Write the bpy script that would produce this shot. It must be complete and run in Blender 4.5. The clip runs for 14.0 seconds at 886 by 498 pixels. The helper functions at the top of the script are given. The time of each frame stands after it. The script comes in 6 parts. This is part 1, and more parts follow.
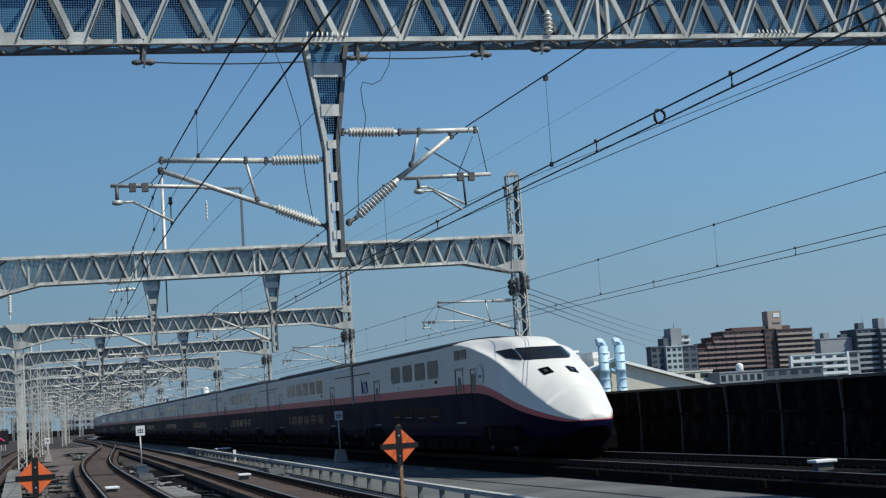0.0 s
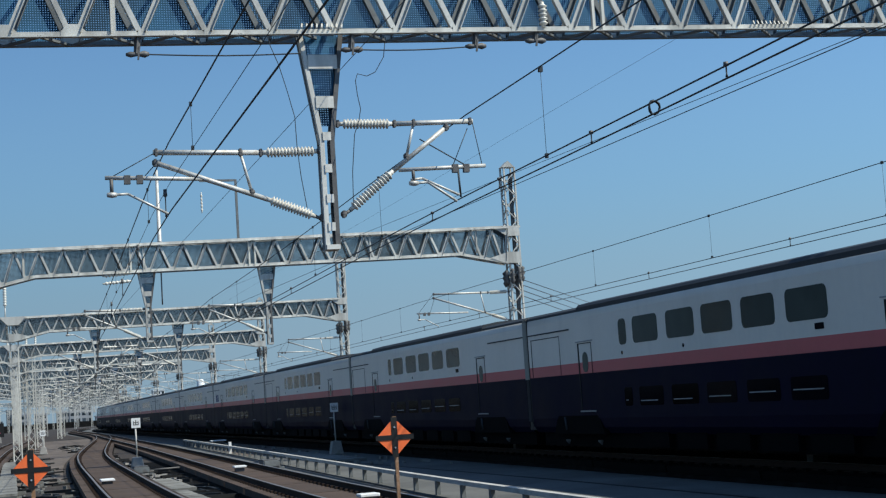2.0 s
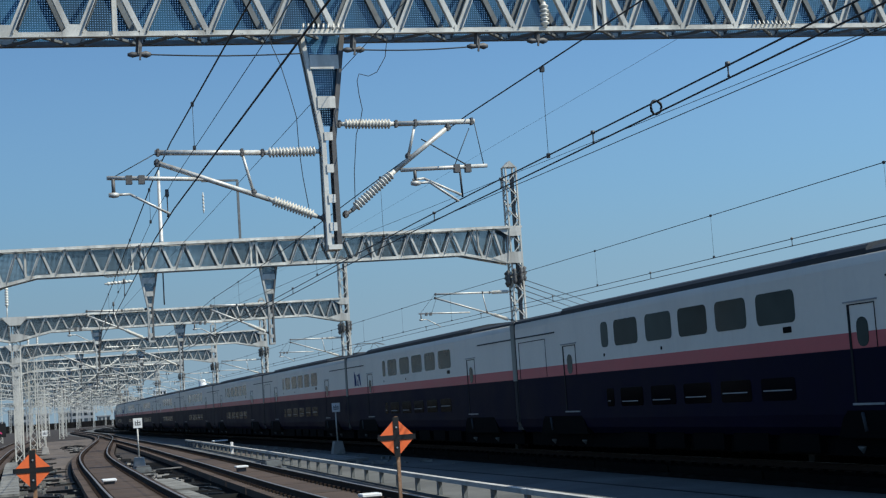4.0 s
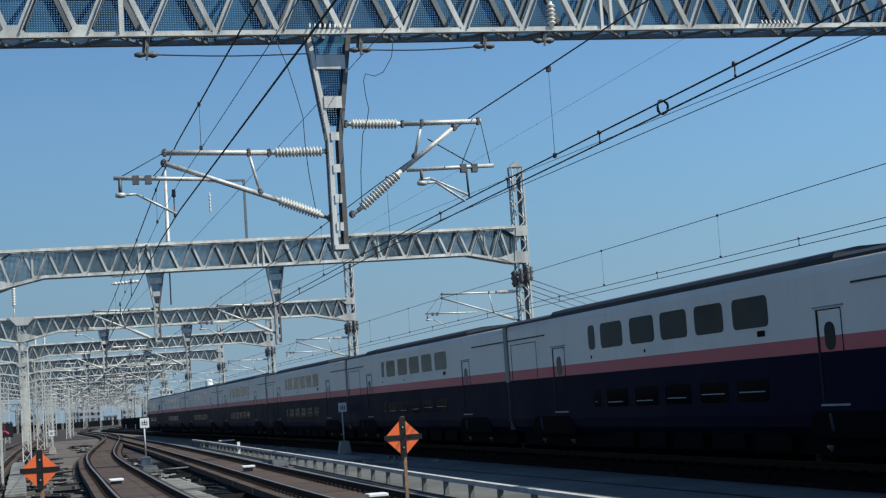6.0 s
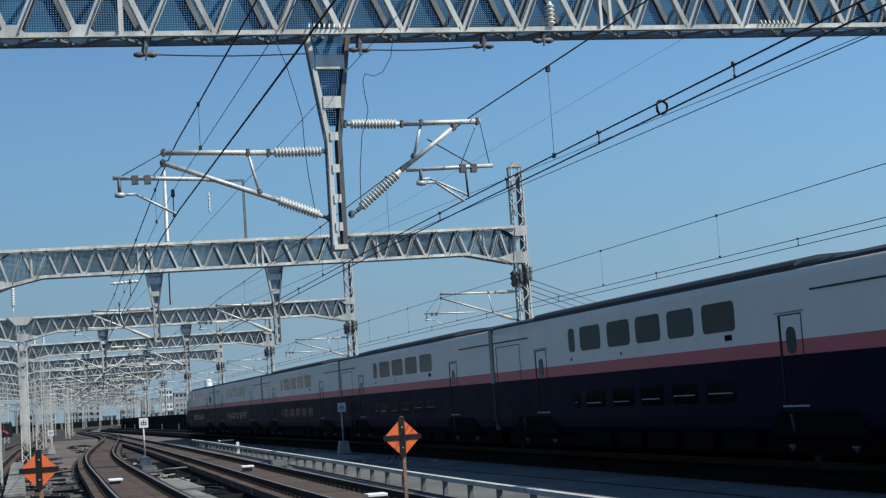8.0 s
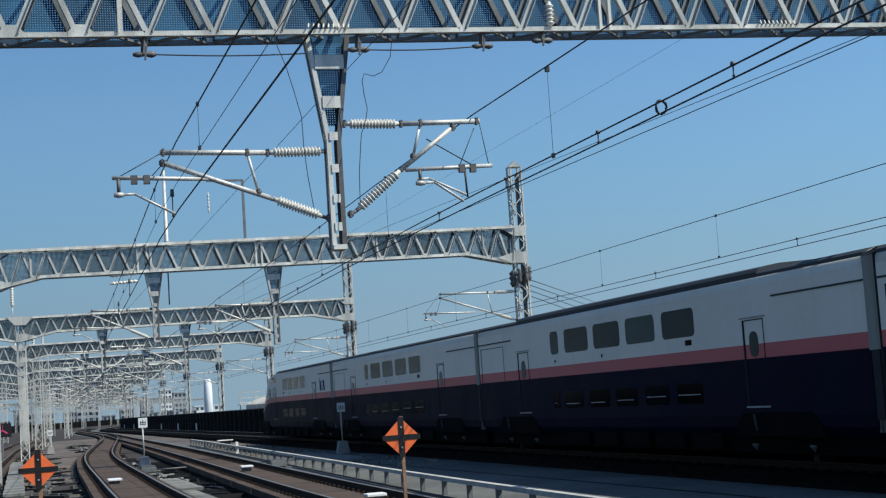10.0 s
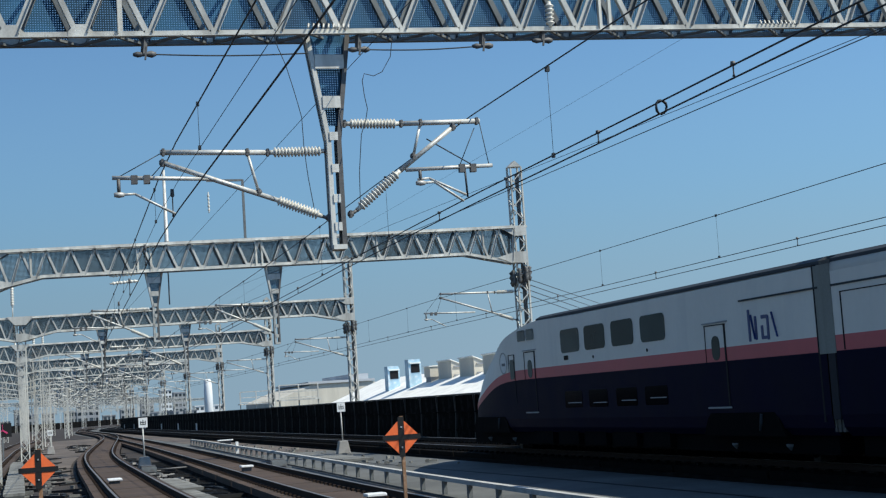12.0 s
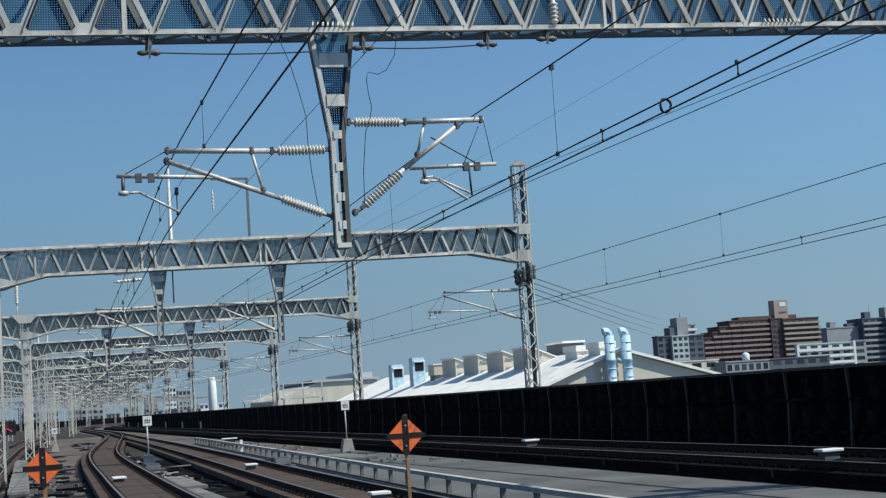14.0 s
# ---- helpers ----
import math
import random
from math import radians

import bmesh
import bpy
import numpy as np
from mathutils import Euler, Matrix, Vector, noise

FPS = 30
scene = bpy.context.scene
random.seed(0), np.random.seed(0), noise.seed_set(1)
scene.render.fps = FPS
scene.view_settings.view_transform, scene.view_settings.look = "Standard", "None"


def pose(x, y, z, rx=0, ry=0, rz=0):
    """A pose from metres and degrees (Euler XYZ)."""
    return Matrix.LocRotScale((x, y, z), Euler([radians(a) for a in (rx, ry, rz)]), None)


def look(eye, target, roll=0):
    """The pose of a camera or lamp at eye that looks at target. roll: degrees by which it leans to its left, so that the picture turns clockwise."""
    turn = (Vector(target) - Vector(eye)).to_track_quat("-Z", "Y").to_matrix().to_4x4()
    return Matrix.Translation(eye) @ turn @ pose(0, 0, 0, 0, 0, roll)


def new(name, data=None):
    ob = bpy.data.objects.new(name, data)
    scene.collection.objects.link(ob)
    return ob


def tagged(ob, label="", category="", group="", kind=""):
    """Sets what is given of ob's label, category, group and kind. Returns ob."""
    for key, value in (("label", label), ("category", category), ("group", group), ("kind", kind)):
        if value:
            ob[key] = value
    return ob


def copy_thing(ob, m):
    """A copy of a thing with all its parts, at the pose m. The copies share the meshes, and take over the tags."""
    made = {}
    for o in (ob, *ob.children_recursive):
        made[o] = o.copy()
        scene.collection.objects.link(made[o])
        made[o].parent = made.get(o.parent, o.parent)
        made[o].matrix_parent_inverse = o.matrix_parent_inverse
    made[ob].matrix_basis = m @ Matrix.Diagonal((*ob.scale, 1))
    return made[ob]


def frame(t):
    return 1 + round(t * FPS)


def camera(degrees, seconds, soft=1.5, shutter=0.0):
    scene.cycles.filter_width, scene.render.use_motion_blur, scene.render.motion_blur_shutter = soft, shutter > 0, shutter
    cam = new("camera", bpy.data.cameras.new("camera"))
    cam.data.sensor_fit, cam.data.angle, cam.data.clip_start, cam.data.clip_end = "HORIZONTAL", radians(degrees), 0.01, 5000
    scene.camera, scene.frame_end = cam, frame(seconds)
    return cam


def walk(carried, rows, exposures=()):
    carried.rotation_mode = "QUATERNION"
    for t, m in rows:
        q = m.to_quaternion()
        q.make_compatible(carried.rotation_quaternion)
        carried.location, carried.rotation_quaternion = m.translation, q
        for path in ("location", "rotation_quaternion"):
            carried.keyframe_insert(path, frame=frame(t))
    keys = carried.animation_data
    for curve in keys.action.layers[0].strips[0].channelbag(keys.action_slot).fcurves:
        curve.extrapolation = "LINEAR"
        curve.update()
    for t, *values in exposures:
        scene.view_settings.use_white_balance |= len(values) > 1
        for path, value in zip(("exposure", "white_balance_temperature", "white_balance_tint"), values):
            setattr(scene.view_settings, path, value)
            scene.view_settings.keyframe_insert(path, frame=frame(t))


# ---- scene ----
# The clip: a double-deck express train passes on a railway viaduct.
# X runs across the tracks, Y along them away from the camera, z = 0 is the top of the rails.
EYE = Vector((0.0, 0.0, 1.88))
cam = camera(33.42, 14.0, soft=1.25)


def aim(yaw, pitch, lean):
    """The camera's pose: degrees to the right of the track, upwards, and of lean to the right."""
    a, b = radians(yaw), radians(pitch)
    way = Vector((math.sin(a) * math.cos(b), math.cos(a) * math.cos(b), math.sin(b)))
    return look(EYE, EYE + way * 10, -lean)


walk(cam, [
    (0.0, aim(16.395, 6.070, 3.643)), (0.1, aim(16.375, 6.080, 3.640)), (0.2, aim(16.370, 6.070, 3.640)),
    (0.3, aim(16.340, 6.050, 3.630)), (0.4, aim(16.430, 6.000, 3.610)), (0.5, aim(16.813, 5.936, 3.592)),
    (0.6, aim(16.960, 5.895, 3.610)), (0.7, aim(16.850, 5.870, 3.640)), (0.8, aim(16.600, 5.865, 3.660)),
    (1.0, aim(16.592, 5.820, 3.692)), (1.5, aim(16.557, 5.738, 3.783)), (2.0, aim(16.567, 5.735, 3.776)),
    (2.5, aim(16.545, 5.734, 3.770)), (3.0, aim(16.540, 5.734, 3.770)), (5.5, aim(16.312, 5.757, 3.800)),
    (6.0, aim(16.246, 5.753, 3.785)), (6.5, aim(16.246, 5.750, 3.791)), (7.0, aim(16.254, 5.750, 3.795)),
    (7.5, aim(16.272, 5.753, 3.775)), (8.0, aim(16.276, 5.752, 3.773)), (10.5, aim(16.308, 5.748, 3.760)),
    (11.0, aim(16.304, 5.746, 3.760)), (11.5, aim(16.285, 5.733, 3.780)), (12.0, aim(16.300, 5.744, 3.765)),
    (12.5, aim(16.290, 5.740, 3.762)), (13.0, aim(16.306, 5.747, 3.755)), (13.5, aim(16.306, 5.745, 3.710)),
    (13.8, aim(16.260, 5.720, 3.720)), (14.0, aim(16.136, 5.693, 3.733))],
    exposures=[(0.0, 0.0, 5700, 4), (0.5, 0.06, 5700, 4), (1.2, 0.22, 5700, 4), (12.0, 0.22, 5700, 4), (13.0, 0.08, 5750, 4), (14.0, 0.06, 5750, 4)])

# ---- light: clear midday sun from beyond the train, a little behind the camera ----
SUN_EL, SUN_AZ = radians(50), math.atan2(0.80, -0.60)     # azimuth from +Y towards +X
world = bpy.data.worlds.new("world")
scene.world = world
world.use_nodes = True
wn = world.node_tree
sky = wn.nodes.new("ShaderNodeTexSky")
sky.sky_type, sky.sun_disc = "NISHITA", False
sky.sun_elevation, sky.sun_rotation = SUN_EL, SUN_AZ
sky.altitude, sky.air_density, sky.dust_density, sky.ozone_density = 500, 1.0, 0.2, 3.0
wn.nodes["Background"].inputs["Strength"].default_value = 0.098
# city haze: all round, the sky turns to an even grey-blue towards the horizon
place = wn.nodes.new("ShaderNodeTexCoord")
split = wn.nodes.new("ShaderNodeSeparateXYZ")
wn.links.new(place.outputs["Generated"], split.inputs[0])
fade = wn.nodes.new("ShaderNodeMapRange")
fade.interpolation_type = "SMOOTHSTEP"
fade.inputs["From Min"].default_value, fade.inputs["From Max"].default_value = 0.0, 0.33
fade.inputs["To Min"].default_value, fade.inputs["To Max"].default_value = 0.92, 0.0
wn.links.new(split.outputs["Z"], fade.inputs["Value"])
haze = wn.nodes.new("ShaderNodeMix")
haze.data_type = "RGBA"
haze.inputs[7].default_value = (1.95, 2.95, 3.75, 1)
wn.links.new(fade.outputs[0], haze.inputs[0])
wn.links.new(sky.outputs[0], haze.inputs[6])
# the whole sky brightens gently from the far side round to the sun's side
toward = wn.nodes.new("ShaderNodeVectorMath")
toward.operation = "DOT_PRODUCT"
toward.inputs[1].default_value = (math.sin(SUN_AZ), math.cos(SUN_AZ), 0)
wn.links.new(place.outputs["Generated"], toward.inputs[0])
lift = wn.nodes.new("ShaderNodeMath")
lift.operation = "MULTIPLY_ADD"
lift.inputs[1].default_value, lift.inputs[2].default_value = 0.38, 1.13
wn.links.new(toward.outputs["Value"], lift.inputs[0])
tone = wn.nodes.new("ShaderNodeVectorMath")
tone.operation = "SCALE"
tone.inputs[0].default_value = (0.925, 1.0, 1.025)
wn.links.new(lift.outputs[0], tone.inputs["Scale"])
clear = wn.nodes.new("ShaderNodeMix")
clear.data_type, clear.blend_type = "RGBA", "MULTIPLY"
clear.inputs[0].default_value = 1.0
low_fade = wn.nodes.new("ShaderNodeMapRange")
low_fade.interpolation_type = "SMOOTHSTEP"
low_fade.inputs["From Min"].default_value, low_fade.inputs["From Max"].default_value = 0.0, 0.15
low_fade.inputs["To Min"].default_value, low_fade.inputs["To Max"].default_value = 0.9, 0.0
wn.links.new(split.outputs["Z"], low_fade.inputs["Value"])
low_haze = wn.nodes.new("ShaderNodeMix")
low_haze.data_type = "RGBA"
low_haze.inputs[7].default_value = (2.95, 3.45, 3.85, 1)
wn.links.new(low_fade.outputs[0], low_haze.inputs[0])
wn.links.new(haze.outputs[2], low_haze.inputs[6])
wn.links.new(low_haze.outputs[2], clear.inputs[6])
wn.links.new(tone.outputs[0], clear.inputs[7])
wn.links.new(clear.outputs[2], wn.nodes["Background"].inputs["Color"])
lamp = bpy.data.lights.new("sun", "SUN")
lamp.energy, lamp.angle, lamp.color = 5.0, radians(0.53), (1.0, 0.88, 0.70)
to_sun = Vector((math.sin(SUN_AZ) * math.cos(SUN_EL), math.cos(SUN_AZ) * math.cos(SUN_EL), math.sin(SUN_EL)))
new("sun", lamp).matrix_world = look(to_sun * 200, (0, 0, 0))


# ---- materials ----
def mat(name, colour, rough=0.7, metal=0.0, vary=0.25, scale=3.0, fine=40.0, bump=0.15, dirt=None, dirt_amount=0.0,
        per_piece=0.0, streak=False, spec=0.5):
    """A painted, stony or metal surface: colour broken up at a coarse and a fine scale, stains, and fine relief."""
    m = bpy.data.materials.new(name)
    m.use_nodes = True
    n, k = m.node_tree.nodes, m.node_tree.links
    b = n["Principled BSDF"]
    b.inputs["Metallic"].default_value, b.inputs["Specular IOR Level"].default_value = metal, spec
    co = n.new("ShaderNodeTexCoord")
    mp = n.new("ShaderNodeMapping")
    k.new(co.outputs["Object"], mp.inputs["Vector"])
    if streak:
        mp.inputs["Scale"].default_value = (1, 1, 0.12)
    big, small = n.new("ShaderNodeTexNoise"), n.new("ShaderNodeTexNoise")
    big.inputs["Scale"].default_value, small.inputs["Scale"].default_value = scale, fine
    big.inputs["Detail"].default_value, small.inputs["Detail"].default_value = 5, 3
    k.new(mp.outputs[0], big.inputs["Vector"])
    k.new(co.outputs["Object"], small.inputs["Vector"])
    add = n.new("ShaderNodeMath")
    add.operation = "MULTIPLY_ADD"
    add.inputs[1].default_value = 0.35
    k.new(small.outputs["Fac"], add.inputs[0])
    k.new(big.outputs["Fac"], add.inputs[2])
    ramp = n.new("ShaderNodeMapRange")
    ramp.inputs["From Min"].default_value, ramp.inputs["From Max"].default_value = 0.4, 0.95
    ramp.inputs["To Min"].default_value, ramp.inputs["To Max"].default_value = 1 - vary, 1 + vary * 0.6
    k.new(add.outputs[0], ramp.inputs["Value"])
    value = ramp.outputs[0]
    if per_piece:
        info = n.new("ShaderNodeObjectInfo")
        pr = n.new("ShaderNodeMapRange")
        pr.inputs["To Min"].default_value, pr.inputs["To Max"].default_value = 1 - per_piece, 1 + per_piece
        k.new(info.outputs["Random"], pr.inputs["Value"])
        mul = n.new("ShaderNodeMath")
        mul.operation = "MULTIPLY"
        k.new(value, mul.inputs[0])
        k.new(pr.outputs[0], mul.inputs[1])
        value = mul.outputs[0]
    tint = n.new("ShaderNodeMix")
    tint.data_type, tint.blend_type = "RGBA", "MULTIPLY"
    tint.inputs[0].default_value = 1.0
    tint.inputs[6].default_value = (*colour, 1)
    k.new(value, tint.inputs[7])
    out = tint.outputs[2]
    if dirt:
        spot = n.new("ShaderNodeTexNoise")
        spot.inputs["Scale"].default_value, spot.inputs["Detail"].default_value = scale * 2.3, 8
        k.new(mp.outputs[0], spot.inputs["Vector"])
        sr = n.new("ShaderNodeMapRange")
        sr.inputs["From Min"].default_value, sr.inputs["From Max"].default_value = 0.5, 0.72
        sr.inputs["To Max"].default_value = dirt_amount
        k.new(spot.outputs["Fac"], sr.inputs["Value"])
        dm = n.new("ShaderNodeMix")
        dm.data_type = "RGBA"
        dm.inputs[7].default_value = (*dirt, 1)
        k.new(sr.outputs[0], dm.inputs[0])
        k.new(out, dm.inputs[6])
        out = dm.outputs[2]
    k.new(out, b.inputs["Base Color"])
    rr = n.new("ShaderNodeMapRange")
    rr.inputs["To Min"].default_value, rr.inputs["To Max"].default_value = max(0.03, rough - 0.12), min(1, rough + 0.12)
    k.new(big.outputs["Fac"], rr.inputs["Value"])
    k.new(rr.outputs[0], b.inputs["Roughness"])
    if bump:
        bp = n.new("ShaderNodeBump")
        bp.inputs["Strength"].default_value, bp.inputs["Distance"].default_value = bump, 0.02
        k.new(small.outputs["Fac"], bp.inputs["Height"])
        k.new(bp.outputs[0], b.inputs["Normal"])
    return m


GALV = mat("galvanised_steel", (0.54, 0.53, 0.485), 0.6, 0.1, 0.4, 1.6, 25, 0.1, (0.20, 0.185, 0.16), 0.55, streak=True)
# Dark worn steel; also colours in shade on rear truss members and guard posts.
GALV_DARK = mat("worn_and_shaded_steel", (0.16, 0.17, 0.17), 0.6, 0.2, 0.35, 2, 30, 0.1, (0.08, 0.06, 0.05), 0.5)
TUBE = mat("arm_tube_steel", (0.55, 0.54, 0.50), 0.5, 0.25, 0.3, 5, 50, 0.1, (0.25, 0.19, 0.13), 0.55)
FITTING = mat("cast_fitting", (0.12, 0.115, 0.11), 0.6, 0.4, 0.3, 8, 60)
PORCELAIN = mat("porcelain", (0.66, 0.63, 0.55), 0.35, 0, 0.2, 6, 40, 0.05, (0.35, 0.30, 0.22), 0.4)
WIRE = mat("copper_wire", (0.035, 0.04, 0.045), 0.6, 0.3, 0.3, 2, 20)
CONCRETE = mat("deck_concrete", (0.112, 0.113, 0.106), 0.9, 0, 0.45, 0.35, 9, 0.3, (0.06, 0.058, 0.053), 0.6)
CONCRETE_LIGHT = mat("precast_concrete", (0.36, 0.34, 0.31), 0.9, 0, 0.3, 1.2, 20, 0.3, (0.13, 0.115, 0.10), 0.6, 0.12)
LID = mat("worn_trough_lid", (0.19, 0.185, 0.165), 0.9, 0, 0.4, 1.6, 20, 0.3, (0.06, 0.055, 0.05), 0.7, 0.25)
DIRT = mat("dusty_brown_deck", (0.125, 0.10, 0.08), 0.95, 0, 0.5, 0.4, 9, 0.5, (0.045, 0.035, 0.028), 0.7)
GUARD = mat("guard_beam", (0.46, 0.45, 0.42), 0.8, 0, 0.3, 1.2, 20, 0.2, (0.22, 0.20, 0.18), 0.55)
SLAB = mat("track_slab", (0.066, 0.042, 0.027), 0.95, 0, 0.45, 0.8, 14, 0.35, (0.034, 0.022, 0.014), 0.8, 0.12)
# Soot and the shade on slab and bed sides, both put into one colour.
SLAB_MAIN = mat("sooty_shaded_slab", (0.007, 0.0065, 0.006), 0.95, 0, 0.4, 0.8, 14, 0.35, (0.022, 0.02, 0.018), 0.5, 0.15, spec=0.04)
RAIL = mat("rail_side", (0.032, 0.021, 0.015), 0.85, 0.0, 0.35, 3, 40, 0.15, spec=0.15)
RAIL_TOP = mat("rail_head", (0.26, 0.23, 0.20), 0.45, 0.6, 0.2, 3, 40, 0.05)
# The barrier's shade is put into this near-black base; the stains lie over it.
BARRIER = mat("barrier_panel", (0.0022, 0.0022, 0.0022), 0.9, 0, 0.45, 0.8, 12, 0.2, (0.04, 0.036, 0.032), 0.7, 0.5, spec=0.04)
BARRIER_POST = mat("barrier_post", (0.085, 0.078, 0.068), 0.8, 0.1, 0.4, 2, 20, 0.1, (0.04, 0.035, 0.03), 0.5)
BODY_WHITE = mat("car_paint_white", (0.72, 0.69, 0.625), 0.38, 0, 0.07, 0.6, 6, 0.02, (0.42, 0.42, 0.42), 0.22, streak=True, spec=0.25)
BODY_PINK = mat("car_paint_pink", (0.50, 0.12, 0.125), 0.4, 0, 0.1, 0.8, 8, 0.02, spec=0.2)
BODY_BLUE = mat("car_paint_blue", (0.004, 0.004, 0.020), 0.5, 0, 0.25, 0.7, 8, 0.02, (0.008, 0.008, 0.022), 0.4, spec=0.03)
ROOF_DARK = mat("car_roof_cover", (0.025, 0.03, 0.036), 0.7, 0.0, 0.3, 1, 12, 0.1)
ROOF_GREY = mat("car_roof_paint", (0.30, 0.31, 0.32), 0.6, 0, 0.3, 1, 12, 0.1, (0.12, 0.11, 0.10), 0.5)
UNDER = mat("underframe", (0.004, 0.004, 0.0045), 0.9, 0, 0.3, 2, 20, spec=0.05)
BRIGHT = mat("wheel_cover_steel", (0.5, 0.5, 0.5), 0.4, 0.6, 0.3, 4, 30)
RUBBER = mat("bellows_rubber", (0.10, 0.095, 0.085), 0.8, 0, 0.3, 3, 20, 0.2, (0.26, 0.24, 0.18), 0.5)
GANGWAY = mat("gangway_panel", (0.24, 0.245, 0.215), 0.7, 0, 0.3, 1.5, 20, 0.1, (0.14, 0.13, 0.11), 0.5, streak=True)
GANGWAY_LOW = mat("gangway_panel_dark", (0.035, 0.035, 0.040), 0.7, 0, 0.3, 1.5, 20, 0.1, spec=0.1)
SEAM = mat("door_seam", (0.012, 0.012, 0.014), 0.7, 0, 0.2, spec=0.2)
MARK_BLUE = mat("lettering_blue", (0.02, 0.04, 0.16), 0.4, 0, 0.1)
ORANGE = mat("sign_orange", (0.82, 0.15, 0.03), 0.55, 0, 0.12, 6, 40, 0.03, (0.5, 0.12, 0.05), 0.3)
BLACK = mat("sign_black", (0.012, 0.012, 0.012), 0.6, 0, 0.2, spec=0.3)
SIGN_WHITE = mat("sign_white", (0.74, 0.74, 0.72), 0.5, 0, 0.12, 8, 40, 0.03, (0.45, 0.42, 0.38), 0.3)
POST_RUST = mat("rusted_post", (0.26, 0.15, 0.08), 0.8, 0.1, 0.4, 8, 50, 0.2, (0.35, 0.30, 0.25), 0.5)
MAGENTA = mat("sign_magenta", (0.55, 0.05, 0.16), 0.5, 0, 0.1)
SHED_ROOF = mat("shed_roof_white", (0.92, 0.89, 0.81), 0.7, 0, 0.12, 0.5, 6, 0.1, (0.55, 0.52, 0.47), 0.4, 0.05)
SHED_WALL = mat("shed_wall_cream", (0.62, 0.57, 0.47), 0.8, 0, 0.2, 0.4, 6, 0.1, (0.38, 0.35, 0.30), 0.4, streak=True)
DUCT_BLUE = mat("duct_paint_pale_blue", (0.42, 0.60, 0.72), 0.5, 0, 0.25, 1.1, 8, 0.1, (0.74, 0.77, 0.78), 0.9)
ROOF_FAR = mat("far_roof_grey", (0.45, 0.47, 0.49), 0.8, 0, 0.2, 0.1, 2, 0.1)
APT_RED = mat("apartment_tile_red", (0.098, 0.058, 0.052), 0.8, 0, 0.2, 0.15, 2, 0.05)
APT_BAND = mat("apartment_balcony_band", (0.25, 0.185, 0.165), 0.8, 0, 0.15, 0.2, 2, 0.05)
APT_STONE = mat("apartment_balcony_stone", (0.33, 0.27, 0.23), 0.8, 0, 0.15, 0.2, 2, 0.05)
OFFICE_PALE = mat("office_pale_green", (0.42, 0.47, 0.46), 0.7, 0, 0.12, 0.2, 2, 0.05)
APT_GREY = mat("apartment_render_grey", (0.27, 0.28, 0.29), 0.85, 0, 0.2, 0.2, 2, 0.05)
APT_DARK = mat("apartment_dark_grey", (0.09, 0.105, 0.125), 0.8, 0, 0.25, 0.2, 2, 0.05)
OFFICE_WHITE = mat("office_white", (0.66, 0.67, 0.66), 0.7, 0, 0.1, 0.2, 2, 0.05)
GROUND = mat("far_ground", (0.10, 0.10, 0.095), 0.95, 0, 0.5, 0.02, 0.6, 0.2)
PIPE_WHITE = mat("flue_white", (0.76, 0.77, 0.76), 0.5, 0, 0.1, 0.4, 4, 0.05)


def glass(name, colour, rough, spec=0.2):
    m = bpy.data.materials.new(name)
    m.use_nodes = True
    n, k = m.node_tree.nodes, m.node_tree.links
    b = n["Principled BSDF"]
    tx = n.new("ShaderNodeTexNoise")
    tx.inputs["Scale"].default_value = 1.1
    mx = n.new("ShaderNodeMix")
    mx.data_type = "RGBA"
    mx.inputs[6].default_value = (*colour, 1)
    mx.inputs[7].default_value = (*[c * 0.45 for c in colour], 1)
    k.new(n.new("ShaderNodeTexCoord").outputs["Object"], tx.inputs["Vector"])
    k.new(tx.outputs["Fac"], mx.inputs[0])
    info = n.new("ShaderNodeObjectInfo")
    each = n.new("ShaderNodeMapRange")
    each.inputs["To Min"].default_value, each.inputs["To Max"].default_value = 0.55, 1.7
    k.new(info.outputs["Random"], each.inputs["Value"])
    own = n.new("ShaderNodeMix")
    own.data_type, own.blend_type = "RGBA", "MULTIPLY"
    own.inputs[0].default_value = 1.0
    k.new(mx.outputs[2], own.inputs[6])
    k.new(each.outputs[0], own.inputs[7])
    k.new(own.outputs[2], b.inputs["Base Color"])
    b.inputs["Roughness"].default_value, b.inputs["Specular IOR Level"].default_value = rough, spec
    return m


BALLAST = mat("dark_ballast", (0.030, 0.022, 0.016), 0.95, 0, 0.6, 0.5, 16, 0.8, (0.085, 0.062, 0.045), 0.45)
GLASS = glass("tinted_pane", (0.040, 0.054, 0.052), 0.08, 0.06)
SIDE_GLASS = glass("pale_cab_pane", (0.11, 0.13, 0.13), 0.08, 0.1)
CAB_GLASS = glass("cab_pane", (0.012, 0.014, 0.017), 0.05, 0.10)
GLASS_LOW = glass("lower_deck_pane", (0.003, 0.003, 0.006), 0.12, 0.012)
PANE_FAR = glass("far_pane", (0.045, 0.058, 0.07), 0.15)
LAMP_GLASS = glass("headlight_glass", (0.10, 0.10, 0.07), 0.1)


